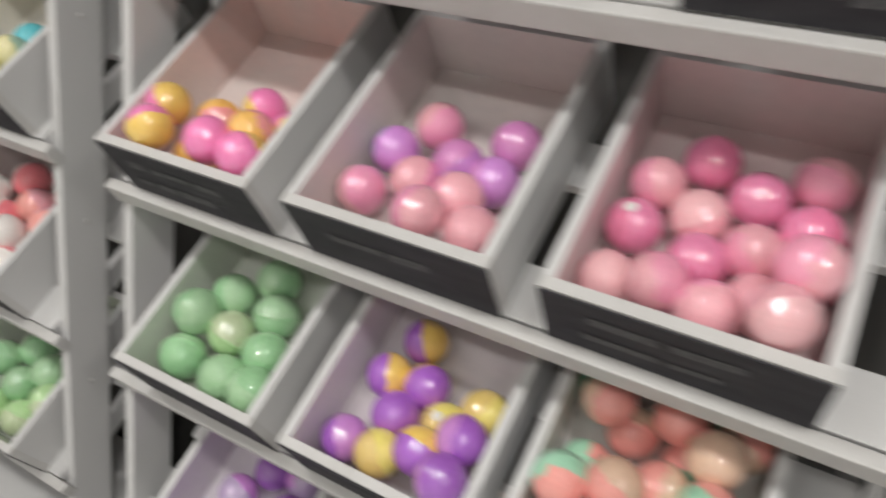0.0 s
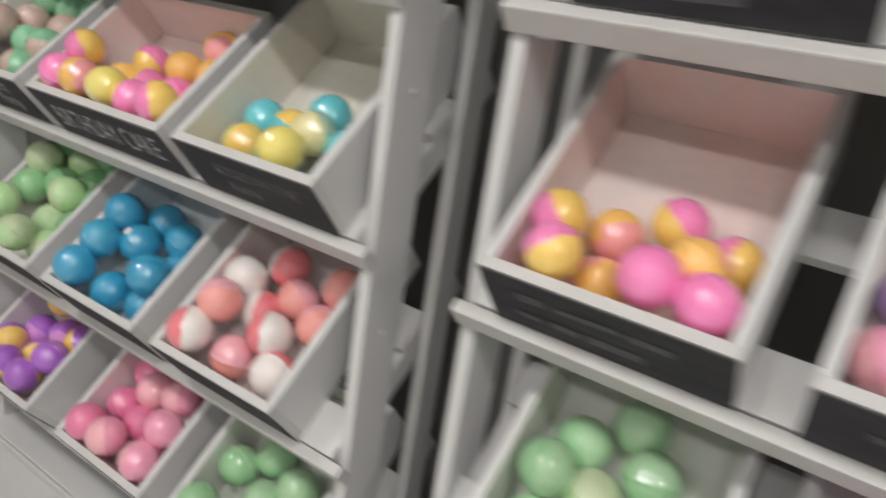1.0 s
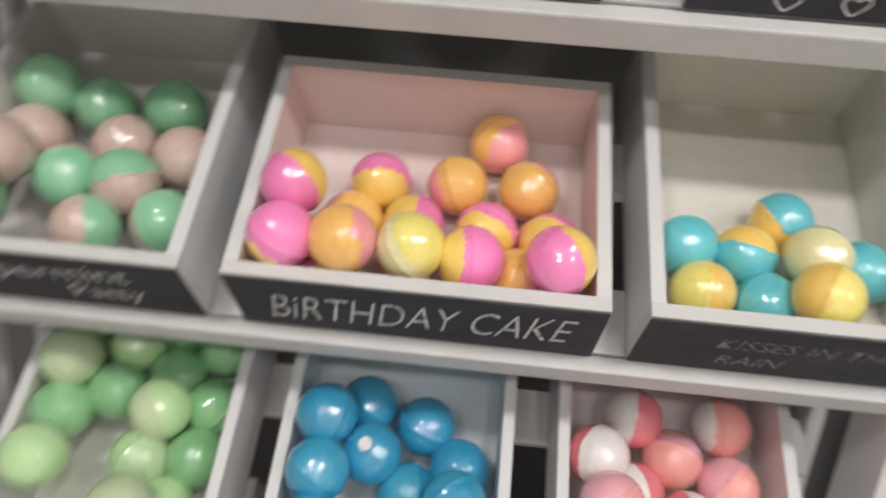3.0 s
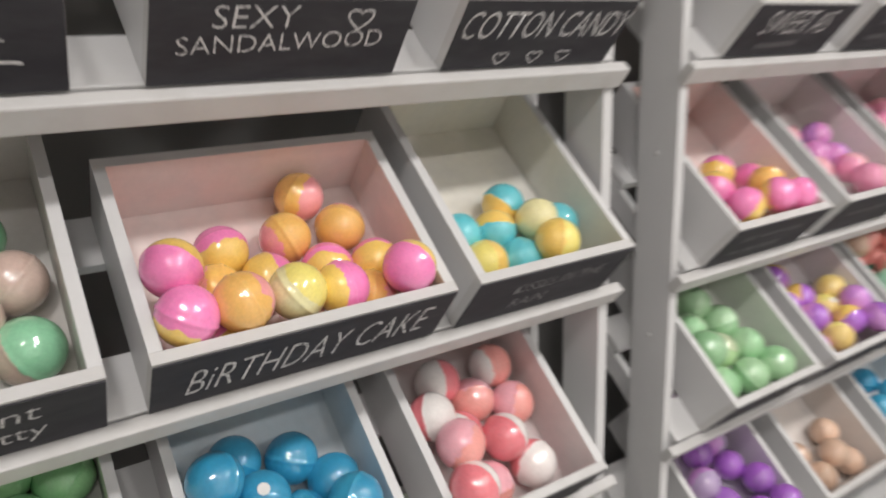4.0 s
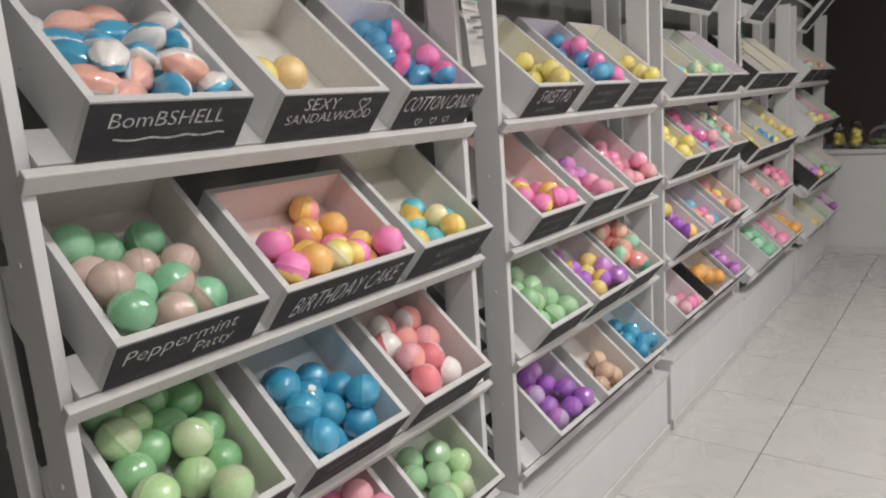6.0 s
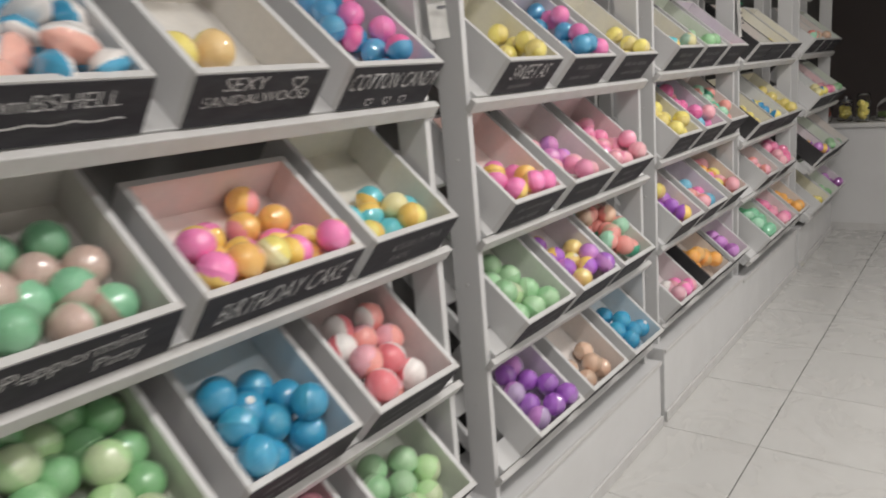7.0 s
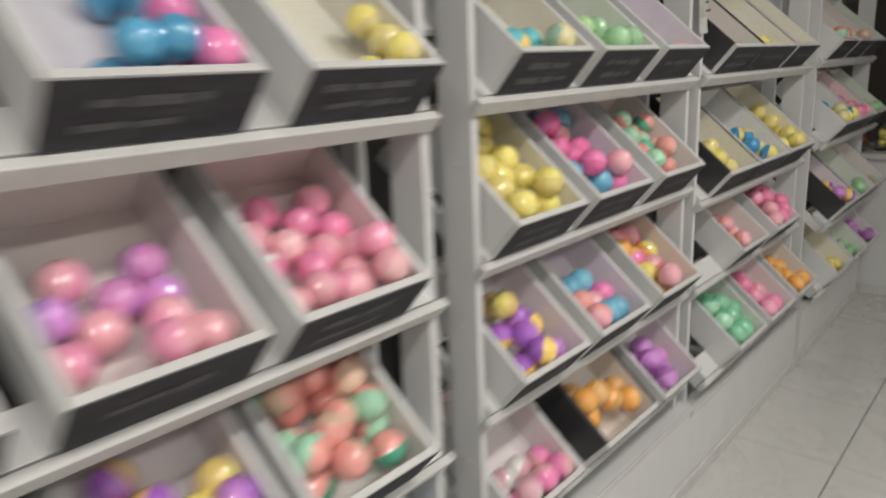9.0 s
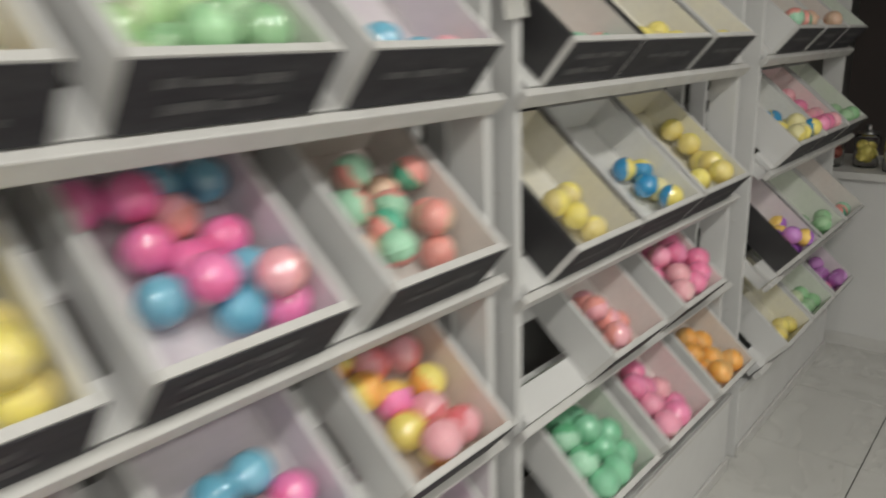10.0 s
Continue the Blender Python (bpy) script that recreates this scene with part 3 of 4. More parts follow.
# bins: code, x, width, flavour, count, side paint
S = 0.30
BINS = [
    ("A1a", -0.324, S, "bombshell", 40, 0), ("A1b", 0.048, S, "sandalwood", 2, 0), ("A1c", 0.421, S, "cotton", 14, 0),
    ("A2a", -0.344, S, "peppermint", 13, 0), ("A2b", 0.0, 0.39, "birthday", 16, 0), ("A2c", 0.428, S, "kisses", 8, 0),
    ("A3a", -0.335, S, "apple", 20, 0), ("A3b", 0.023, S, "ocean", 14, 0), ("A3c", 0.380, S, "candycane", 13, 0),
    ("A4a", -0.363, S, "violet", 15, 0), ("A4b", 0.050, S, "fuchsia", 14, 0), ("A4c", 0.413, S, "pistachio", 10, 0),
    ("B1a", 1.016, S, "lemon", 9, 0), ("B1b", 1.400, S, "cotton", 14, 0), ("B1c", 1.785, S, "paleyellow", 7, 0),
    ("B2a", 0.998, S, "birthday", 10, 0), ("B2b", 1.362, S, "lilacrose", 13, 0), ("B2c", 1.722, S, "fuchsia", 18, 0),
    ("B3a", 1.030, S, "pistachio", 11, 0), ("B3b", 1.385, S, "violet", 13, 0), ("B3c", 1.722, S, "melon", 14, 0),
    ("B4a", 1.060, S, "plum", 12, 0), ("B4b", 1.432, S, "peach", 6, 0), ("B4c", 1.800, S, "ocean", 8, 0),
    ("C1a", 2.335, S, "kisses", 8, 0), ("C1b", 2.693, S, "pistachio", 12, 0), ("C1c", 3.055, S, "sherbet", 4, 0),
    ("C2a", 2.315, S, "lemon", 17, 0), ("C2b", 2.675, 0.31, "sherbet", 15, 0), ("C2c", 3.068, S, "melon", 13, 0),
    ("C3a", 2.335, S, "violet", 10, 0), ("C3b", 2.700, S, "sherbet", 9, 0), ("C3c", 3.090, S, "sunset", 14, 0),
    ("C4a", 2.310, S, "blush", 9, 0), ("C4b", 2.746, 0.33, "orange", 12, 1), ("C4c", 3.130, S, "berry", 9, 0),
    ("D1a", 3.600, S, "melon", 3, 1), ("D1b", 3.910, 0.40, "paleyellow", 5, 1), ("D1c", 4.345, 0.31, "paleyellow", 2, 0),
    ("D2a", 3.630, 0.31, "paleyellow", 7, 1), ("D2b", 3.955, 0.37, "seaglass", 8, 0), ("D2c", 4.350, 0.36, "lemon", 7, 0),
    ("D3b", 3.820, 0.31, "coral", 8, 0), ("D3c", 4.250, 0.32, "fuchsia", 20, 0),
    ("D4a", 3.690, 0.32, "darkapple", 13, 0), ("D4b", 4.070, 0.34, "fuchsia", 13, 0), ("D4c", 4.470, 0.32, "orange", 10, 0),
    ("E1a", 5.100, 0.33, "melon", 10, 0), ("E1b", 5.470, 0.33, "melon", 9, 0), ("E1c", 5.830, 0.33, "darkapple", 6, 0),
    ("E2a", 5.090, 0.33, "seaglass", 17, 0), ("E2b", 5.450, 0.33, "fuchsia", 17, 0), ("E2c", 5.830, 0.33, "pistachio", 8, 0),
    ("E3a", 5.120, 0.30, "violet", 13, 1), ("E3b", 5.440, 0.36, "pistachio", 8, 0), ("E3c", 5.830, 0.33, "melon", 2, 0),
    ("E4a", 5.110, 0.33, "lemon", 4, 0), ("E4b", 5.470, 0.33, "pistachio", 7, 0), ("E4c", 5.830, 0.33, "berry", 10, 0),
]
# how the bath bombs lie: along the bin, up its floor, height over the floor, kind
PLACED = {}
PLACED["A2b"] = [(0.268, 0.244, 0.036, 1), (0.307, 0.179, 0.036, 1), (0.223, 0.177, 0.036, 1), (0.132, 0.172, 0.036, 2), (0.051, 0.116, 0.104, 0), (0.178, 0.117, 0.036, 0), (0.262, 0.116, 0.036, 2), (0.334, 0.109, 0.036, 0), (0.339, 0.051, 0.104, 0), (0.185, 0.056, 0.095, 3), (0.092, 0.051, 0.044, 0), (0.051, 0.051, 0.102, 2), (0.108, 0.113, 0.038, 1), (0.3, 0.055, 0.043, 1), (0.248, 0.055, 0.081, 2), (0.115, 0.052, 0.104, 1)]
PLACED["A2c"] = [(0.17, 0.167, 0.036, 0), (0.192, 0.11, 0.061, 2), (0.124, 0.119, 0.036, 0), (0.059, 0.124, 0.036, 1), (0.071, 0.063, 0.044, 3), (0.142, 0.059, 0.036, 1), (0.185, 0.052, 0.082, 3), (0.249, 0.11, 0.036, 1)]
PLACED["A3c"] = [(0.231, 0.256, 0.041, 2), (0.108, 0.252, 0.054, 0), (0.161, 0.205, 0.041, 1), (0.234, 0.176, 0.041, 1), (0.057, 0.191, 0.076, 0), (0.11, 0.155, 0.041, 0), (0.068, 0.126, 0.104, 1), (0.173, 0.12, 0.063, 0), (0.214, 0.066, 0.041, 0), (0.117, 0.06, 0.041, 1), (0.056, 0.056, 0.104, 0)]
PLACED["A3b"] = [(0.101, 0.235, 0.041, 0), (0.184, 0.213, 0.041, 0), (0.234, 0.16, 0.041, 0), (0.233, 0.106, 0.098, 1), (0.117, 0.162, 0.069, 0), (0.169, 0.122, 0.041, 1), (0.22, 0.064, 0.041, 0), (0.058, 0.127, 0.104, 1), (0.113, 0.056, 0.041, 1), (0.056, 0.056, 0.104, 0), (0.056, 0.198, 0.104, 0)]
PLACED["A2a"] = [(0.117, 0.244, 0.039, 2), (0.205, 0.251, 0.039, 2), (0.055, 0.247, 0.068, 2), (0.16, 0.188, 0.039, 1), (0.238, 0.179, 0.039, 1), (0.058, 0.179, 0.056, 1), (0.054, 0.054, 0.104, 2), (0.158, 0.065, 0.048, 0), (0.24, 0.087, 0.039, 0), (0.187, 0.126, 0.057, 0), (0.115, 0.129, 0.051, 0), (0.058, 0.126, 0.099, 1)]
PLACED["A3a"] = [(0.243, 0.293, 0.041, 1), (0.177, 0.321, 0.049, 1), (0.117, 0.282, 0.055, 0), (0.056, 0.238, 0.104, 2), (0.113, 0.211, 0.061, 1), (0.182, 0.246, 0.041, 1), (0.244, 0.207, 0.041, 1), (0.188, 0.187, 0.081, 2), (0.185, 0.056, 0.104, 2), (0.238, 0.136, 0.041, 1), (0.167, 0.126, 0.048, 0), (0.056, 0.172, 0.079, 1), (0.212, 0.07, 0.041, 2), (0.056, 0.105, 0.104, 2), (0.058, 0.308, 0.093, 1)]
PLACED["A4c"] = [(0.196, 0.174, 0.054, 0), (0.108, 0.202, 0.041, 0), (0.244, 0.12, 0.05, 1), (0.145, 0.123, 0.051, 0), (0.059, 0.153, 0.062, 0), (0.058, 0.056, 0.101, 0), (0.198, 0.065, 0.042, 1), (0.119, 0.056, 0.063, 1)]
PLACED["A1b"] = [(0.149, 0.145, 0.041, 0), (0.063, 0.138, 0.041, 0)]
PLACED["A1c"] = [(0.183, 0.337, 0.033, 1), (0.242, 0.337, 0.033, 1), (0.179, 0.28, 0.046, 1), (0.215, 0.237, 0.067, 2), (0.252, 0.164, 0.078, 2), (0.205, 0.19, 0.034, 0), (0.221, 0.133, 0.037, 1), (0.224, 0.079, 0.087, 0), (0.231, 0.293, 0.07, 0), (0.157, 0.223, 0.039, 1), (0.252, 0.084, 0.035, 2), (0.193, 0.061, 0.033, 1)]
PLACED["A4a"] = [(0.056, 0.103, 0.082, 0), (0.071, 0.16, 0.041, 1), (0.157, 0.181, 0.041, 1), (0.237, 0.184, 0.057, 0), (0.126, 0.104, 0.041, 0), (0.203, 0.123, 0.041, 0), (0.129, 0.056, 0.104, 0), (0.211, 0.056, 0.104, 0), (0.244, 0.119, 0.104, 1), (0.175, 0.297, 0.041, 0), (0.059, 0.277, 0.041, 1), (0.117, 0.245, 0.082, 0)]
PLACED["A4b"] = [(0.056, 0.056, 0.104, 0), (0.056, 0.127, 0.047, 0), (0.117, 0.183, 0.062, 1), (0.178, 0.216, 0.041, 0), (0.126, 0.112, 0.041, 0), (0.221, 0.196, 0.094, 1), (0.129, 0.056, 0.104, 1), (0.243, 0.056, 0.103, 1), (0.244, 0.129, 0.104, 1), (0.056, 0.214, 0.041, 0), (0.201, 0.077, 0.041, 0)]
PLACED["B2a"] = [(0.05, 0.108, 0.084, 0), (0.105, 0.135, 0.035, 1), (0.171, 0.178, 0.035, 0), (0.184, 0.058, 0.098, 2), (0.246, 0.144, 0.035, 2), (0.116, 0.063, 0.035, 1), (0.072, 0.051, 0.099, 0), (0.249, 0.052, 0.093, 2), (0.219, 0.103, 0.075, 1)]
PLACED["B2b"] = [(0.058, 0.169, 0.035, 2), (0.101, 0.228, 0.035, 1), (0.158, 0.174, 0.035, 0), (0.224, 0.226, 0.035, 0), (0.05, 0.088, 0.038, 1), (0.114, 0.128, 0.035, 1), (0.173, 0.054, 0.083, 1), (0.198, 0.105, 0.059, 1), (0.24, 0.059, 0.062, 1), (0.22, 0.159, 0.035, 0)]
PLACED["B2c"] = [(0.112, 0.273, 0.035, 0), (0.06, 0.222, 0.035, 1), (0.178, 0.234, 0.035, 0), (0.121, 0.188, 0.035, 2), (0.053, 0.152, 0.035, 0), (0.24, 0.277, 0.035, 1), (0.242, 0.202, 0.035, 0), (0.108, 0.071, 0.061, 1), (0.137, 0.125, 0.038, 0), (0.19, 0.158, 0.035, 1), (0.249, 0.141, 0.044, 1), (0.209, 0.094, 0.035, 2), (0.05, 0.07, 0.035, 2), (0.238, 0.052, 0.1, 2), (0.249, 0.113, 0.104, 1), (0.168, 0.054, 0.062, 1)]
PLACED["B3a"] = [(0.063, 0.134, 0.074, 0), (0.085, 0.194, 0.041, 0), (0.127, 0.131, 0.041, 1), (0.187, 0.189, 0.041, 0), (0.069, 0.062, 0.041, 0), (0.165, 0.057, 0.041, 0), (0.212, 0.121, 0.041, 0), (0.149, 0.25, 0.041, 0), (0.238, 0.056, 0.057, 0)]
PLACED["B3b"] = [(0.101, 0.247, 0.037, 0), (0.073, 0.173, 0.037, 0), (0.139, 0.18, 0.037, 0), (0.245, 0.171, 0.052, 2), (0.188, 0.079, 0.073, 0), (0.193, 0.134, 0.037, 2), (0.129, 0.055, 0.058, 2), (0.059, 0.057, 0.037, 1), (0.119, 0.119, 0.047, 1), (0.243, 0.115, 0.086, 1), (0.247, 0.052, 0.103, 1)]
PLACED["B3c"] = [(0.2, 0.308, 0.038, 0), (0.191, 0.215, 0.038, 0), (0.117, 0.138, 0.104, 1), (0.247, 0.129, 0.038, 2), (0.053, 0.118, 0.104, 2), (0.236, 0.065, 0.056, 0), (0.116, 0.072, 0.104, 1), (0.247, 0.267, 0.061, 1), (0.053, 0.283, 0.048, 0), (0.109, 0.234, 0.038, 1), (0.165, 0.264, 0.074, 0), (0.065, 0.163, 0.038, 2), (0.071, 0.246, 0.099, 1), (0.229, 0.154, 0.098, 2), (0.22, 0.221, 0.101, 1), (0.169, 0.164, 0.073, 1), (0.066, 0.077, 0.038, 0), (0.143, 0.104, 0.038, 0)]
PLACED["B4a"] = [(0.224, 0.178, 0.038, 0), (0.247, 0.121, 0.073, 0), (0.217, 0.244, 0.038, 1), (0.247, 0.053, 0.104, 0), (0.142, 0.109, 0.038, 0), (0.184, 0.055, 0.083, 0), (0.11, 0.055, 0.06, 1), (0.111, 0.167, 0.05, 1), (0.151, 0.233, 0.042, 0)]
PLACED["B4b"] = [(0.222, 0.14, 0.038, 0), (0.176, 0.085, 0.059, 0), (0.23, 0.053, 0.038, 0), (0.108, 0.053, 0.038, 0), (0.067, 0.121, 0.038, 0)]
PLACED["B4c"] = [(0.143, 0.206, 0.038, 0), (0.156, 0.145, 0.079, 1), (0.247, 0.073, 0.061, 0), (0.096, 0.124, 0.06, 1), (0.119, 0.062, 0.063, 0), (0.182, 0.085, 0.065, 0)]
PLACED["B1a"] = [(0.252, 0.204, 0.043, 0), (0.252, 0.133, 0.048, 0), (0.206, 0.049, 0.099, 0), (0.228, 0.101, 0.09, 0), (0.223, 0.052, 0.033, 0), (0.193, 0.114, 0.033, 0)]
PLACED["B1b"] = [(0.252, 0.32, 0.052, 1), (0.252, 0.261, 0.064, 2), (0.229, 0.226, 0.104, 2), (0.224, 0.178, 0.072, 1), (0.252, 0.11, 0.06, 2), (0.217, 0.129, 0.103, 2), (0.141, 0.065, 0.101, 1), (0.252, 0.051, 0.098, 2), (0.198, 0.072, 0.103, 1), (0.194, 0.251, 0.033, 1), (0.196, 0.131, 0.033, 1), (0.124, 0.07, 0.033, 1), (0.244, 0.051, 0.033, 1)]
PLACED["B1c"] = [(0.252, 0.17, 0.064, 0), (0.252, 0.102, 0.072, 0), (0.24, 0.05, 0.095, 0), (0.204, 0.06, 0.033, 0)]
PLACED["C2a"] = [(0.13, 0.299, 0.041, 0), (0.195, 0.28, 0.039, 0), (0.21, 0.217, 0.059, 0), (0.083, 0.189, 0.074, 0), (0.158, 0.175, 0.046, 0), (0.246, 0.163, 0.039, 0), (0.228, 0.094, 0.099, 0), (0.157, 0.091, 0.039, 0), (0.081, 0.121, 0.07, 0), (0.246, 0.067, 0.039, 0), (0.079, 0.056, 0.092, 0), (0.082, 0.25, 0.044, 0), (0.246, 0.339, 0.039, 0), (0.059, 0.331, 0.039, 0), (0.183, 0.337, 0.084, 0)]
PLACED["C2b"] = [(0.172, 0.265, 0.046, 0), (0.257, 0.325, 0.045, 2), (0.233, 0.213, 0.038, 1), (0.164, 0.183, 0.038, 1), (0.234, 0.146, 0.038, 2), (0.238, 0.095, 0.099, 0), (0.19, 0.087, 0.038, 2), (0.257, 0.072, 0.038, 1), (0.107, 0.215, 0.055, 1), (0.179, 0.332, 0.038, 2), (0.093, 0.138, 0.038, 2), (0.058, 0.323, 0.038, 1), (0.113, 0.289, 0.081, 1), (0.149, 0.126, 0.084, 1)]
PLACED["C2c"] = [(0.192, 0.228, 0.035, 1), (0.162, 0.179, 0.056, 2), (0.25, 0.151, 0.042, 1), (0.091, 0.084, 0.077, 2), (0.117, 0.137, 0.063, 0), (0.213, 0.071, 0.035, 1), (0.055, 0.118, 0.035, 1), (0.084, 0.216, 0.035, 2), (0.213, 0.116, 0.085, 1), (0.113, 0.256, 0.08, 2), (0.056, 0.18, 0.083, 2), (0.245, 0.231, 0.075, 0)]
PLACED["C3a"] = [(0.133, 0.201, 0.093, 2), (0.178, 0.167, 0.062, 1), (0.232, 0.139, 0.037, 0), (0.105, 0.147, 0.037, 0), (0.145, 0.113, 0.076, 1), (0.175, 0.07, 0.037, 0), (0.237, 0.052, 0.037, 1), (0.133, 0.052, 0.097, 0), (0.097, 0.052, 0.037, 0), (0.165, 0.233, 0.037, 2)]
PLACED["C3b"] = [(0.191, 0.186, 0.039, 2), (0.119, 0.179, 0.039, 2), (0.234, 0.122, 0.039, 1), (0.088, 0.121, 0.059, 0), (0.16, 0.109, 0.039, 0), (0.137, 0.056, 0.077, 2), (0.212, 0.059, 0.057, 2), (0.069, 0.057, 0.087, 0)]
PLACED["C3c"] = [(0.135, 0.264, 0.041, 1), (0.222, 0.257, 0.041, 1), (0.23, 0.178, 0.041, 0), (0.131, 0.179, 0.041, 2), (0.11, 0.111, 0.049, 0), (0.156, 0.056, 0.041, 0), (0.121, 0.056, 0.104, 1), (0.183, 0.124, 0.048, 1), (0.072, 0.215, 0.059, 0), (0.238, 0.067, 0.041, 1), (0.059, 0.299, 0.041, 0)]
PLACED["C4b"] = [(0.131, 0.145, 0.095, 0), (0.275, 0.128, 0.051, 0), (0.189, 0.109, 0.076, 0), (0.249, 0.074, 0.089, 0), (0.06, 0.147, 0.097, 0), (0.088, 0.105, 0.04, 0), (0.092, 0.186, 0.04, 0)]
PLACED["C4c"] = [(0.181, 0.182, 0.046, 0), (0.223, 0.127, 0.039, 1), (0.122, 0.131, 0.075, 0), (0.194, 0.064, 0.04, 0), (0.081, 0.054, 0.104, 0), (0.125, 0.068, 0.048, 0), (0.059, 0.168, 0.039, 0)]
PLACED["D2a"] = [(0.242, 0.175, 0.035, 0), (0.184, 0.108, 0.048, 0), (0.223, 0.063, 0.035, 0), (0.145, 0.156, 0.052, 0)]
PLACED["D2b"] = [(0.253, 0.196, 0.035, 0), (0.32, 0.174, 0.038, 0), (0.262, 0.119, 0.045, 0), (0.294, 0.053, 0.062, 0), (0.32, 0.102, 0.035, 1)]
PLACED["D2c"] = [(0.307, 0.28, 0.044, 0), (0.307, 0.205, 0.052, 0), (0.307, 0.135, 0.038, 0), (0.223, 0.053, 0.094, 0), (0.262, 0.104, 0.077, 0), (0.187, 0.078, 0.038, 0)]
PLACED["D3b"] = [(0.114, 0.141, 0.077, 0), (0.212, 0.084, 0.035, 0), (0.128, 0.05, 0.069, 0), (0.076, 0.051, 0.101, 0), (0.156, 0.103, 0.054, 0), (0.152, 0.179, 0.035, 0), (0.052, 0.076, 0.035, 0)]
PLACED["D3c"] = [(0.242, 0.202, 0.077, 0), (0.183, 0.159, 0.103, 0), (0.123, 0.179, 0.085, 1), (0.267, 0.147, 0.049, 0), (0.267, 0.11, 0.104, 0), (0.105, 0.099, 0.101, 1), (0.267, 0.059, 0.055, 1), (0.151, 0.053, 0.101, 0), (0.058, 0.053, 0.101, 2), (0.203, 0.134, 0.046, 2), (0.214, 0.07, 0.102, 0), (0.173, 0.199, 0.038, 0), (0.089, 0.138, 0.038, 0), (0.13, 0.074, 0.038, 0)]
PLACED["D4a"] = [(0.118, 0.234, 0.059, 0), (0.156, 0.184, 0.095, 0), (0.066, 0.198, 0.095, 1), (0.179, 0.118, 0.075, 0), (0.264, 0.073, 0.047, 0), (0.069, 0.056, 0.101, 0), (0.057, 0.127, 0.103, 1), (0.148, 0.057, 0.096, 0), (0.247, 0.14, 0.068, 0), (0.2, 0.22, 0.041, 0), (0.107, 0.155, 0.041, 0)]
PLACED["D4b"] = [(0.184, 0.225, 0.04, 0), (0.148, 0.167, 0.058, 0), (0.212, 0.139, 0.054, 1), (0.24, 0.076, 0.04, 0), (0.155, 0.076, 0.04, 0), (0.133, 0.055, 0.104, 0), (0.098, 0.12, 0.073, 1), (0.06, 0.055, 0.104, 1), (0.085, 0.19, 0.082, 0)]
PLACED["D4c"] = [(0.164, 0.205, 0.041, 0), (0.225, 0.167, 0.041, 0), (0.093, 0.152, 0.056, 0), (0.185, 0.103, 0.053, 0), (0.116, 0.085, 0.041, 0), (0.087, 0.056, 0.1, 0), (0.234, 0.056, 0.077, 0)]
RADII = {'A2b': 0.0365, 'A2c': 0.0358, 'A3c': 0.041, 'A3b': 0.041, 'A2a': 0.039, 'A3a': 0.041, 'A4c': 0.041, 'A1b': 0.041, 'A1c': 0.0333, 'A4a': 0.041, 'A4b': 0.041, 'B2a': 0.0355, 'B2b': 0.0355, 'B2c': 0.0355, 'B3a': 0.041, 'B3b': 0.0372, 'B3c': 0.0379, 'B4a': 0.038, 'B4b': 0.038, 'B4c': 0.038, 'B1a': 0.033, 'B1b': 0.033, 'B1c': 0.033, 'C2a': 0.0387, 'C2b': 0.0383, 'C2c': 0.035, 'C3a': 0.037, 'C3b': 0.0391, 'C3c': 0.041, 'C4b': 0.0404, 'C4c': 0.0394, 'D2a': 0.035, 'D2b': 0.035, 'D2c': 0.0381, 'D3b': 0.035, 'D3c': 0.0376, 'D4a': 0.041, 'D4b': 0.0402, 'D4c': 0.041}

for code, bx, bw, fl, count, dark in BINS:
    bz, by = UNITS[code[0]][2][int(code[1]) - 1]
    blen = 0.296 if code == "A2b" else 0.42 if code[:2] == "D2" else 0.385
    words = FLAVOURS[fl][0]
    amount = "nearly empty" if count < 4 else "half-full" if count < 11 else "well-filled"
    paint = "black-sided" if dark else "white"
    bin_box(code, bx, by, bz, bw, blen, FLAVOURS[fl][1], BLACK if dark else WHITE, "%s chalkboard-fronted bin, %s, with %s bath bombs" % (paint, amount, words))
    fill(code, bx, by, bz, bw, blen, fl, count, PLACED.get(code))


# ---- signs, tags ----
def chalk_sign(x0, x1, y, z, h):
    s = thing("chalkboard_sign", pose(x0, y, z, 40), "small chalkboard sign in a white frame leaning out above a rack", "sign", "signs above the racks")
    w = x1 - x0
    part("board", bm_box(0.022, w - 0.022, -0.008, 0.004, 0.022, h - 0.022, 0.001), CHALKBOARD, s)
    for a in ((0, w, -0.014, 0.01, 0, 0.022), (0, w, -0.014, 0.01, h - 0.022, h), (0, 0.022, -0.014, 0.01, 0.0225, h - 0.0225), (w - 0.022, w, -0.014, 0.01, 0.0225, h - 0.0225)):
        part("frame", bm_box(*a, 0.002), WHITE_CUT, s)
    part("bracket", bm_box(w / 2 - 0.02, w / 2 + 0.02, 0.0105, 0.30, h * 0.5, h * 0.5 + 0.02, 0.001), WHITE, s)
    rng = random.Random(x0)
    pts = [(0.05 + (w - 0.1) * i / 30, 0.07 + 0.012 * math.sin(i * 1.3) * rng.uniform(0.4, 1)) for i in range(31)]
    bm = hand_strokes(pts, 0.004)
    bm.transform(Matrix.Translation((0, -0.0095, 0)))
    part("chalk_line", bm, CHALK_FAINT, s)


for sx0, sx1 in ((-0.33, 0.33), (0.95, 1.6), (2.305, 2.93), (3.60, 3.98), (5.05, 5.36)):
    chalk_sign(sx0, sx1, 0.10, 1.925, 0.32)


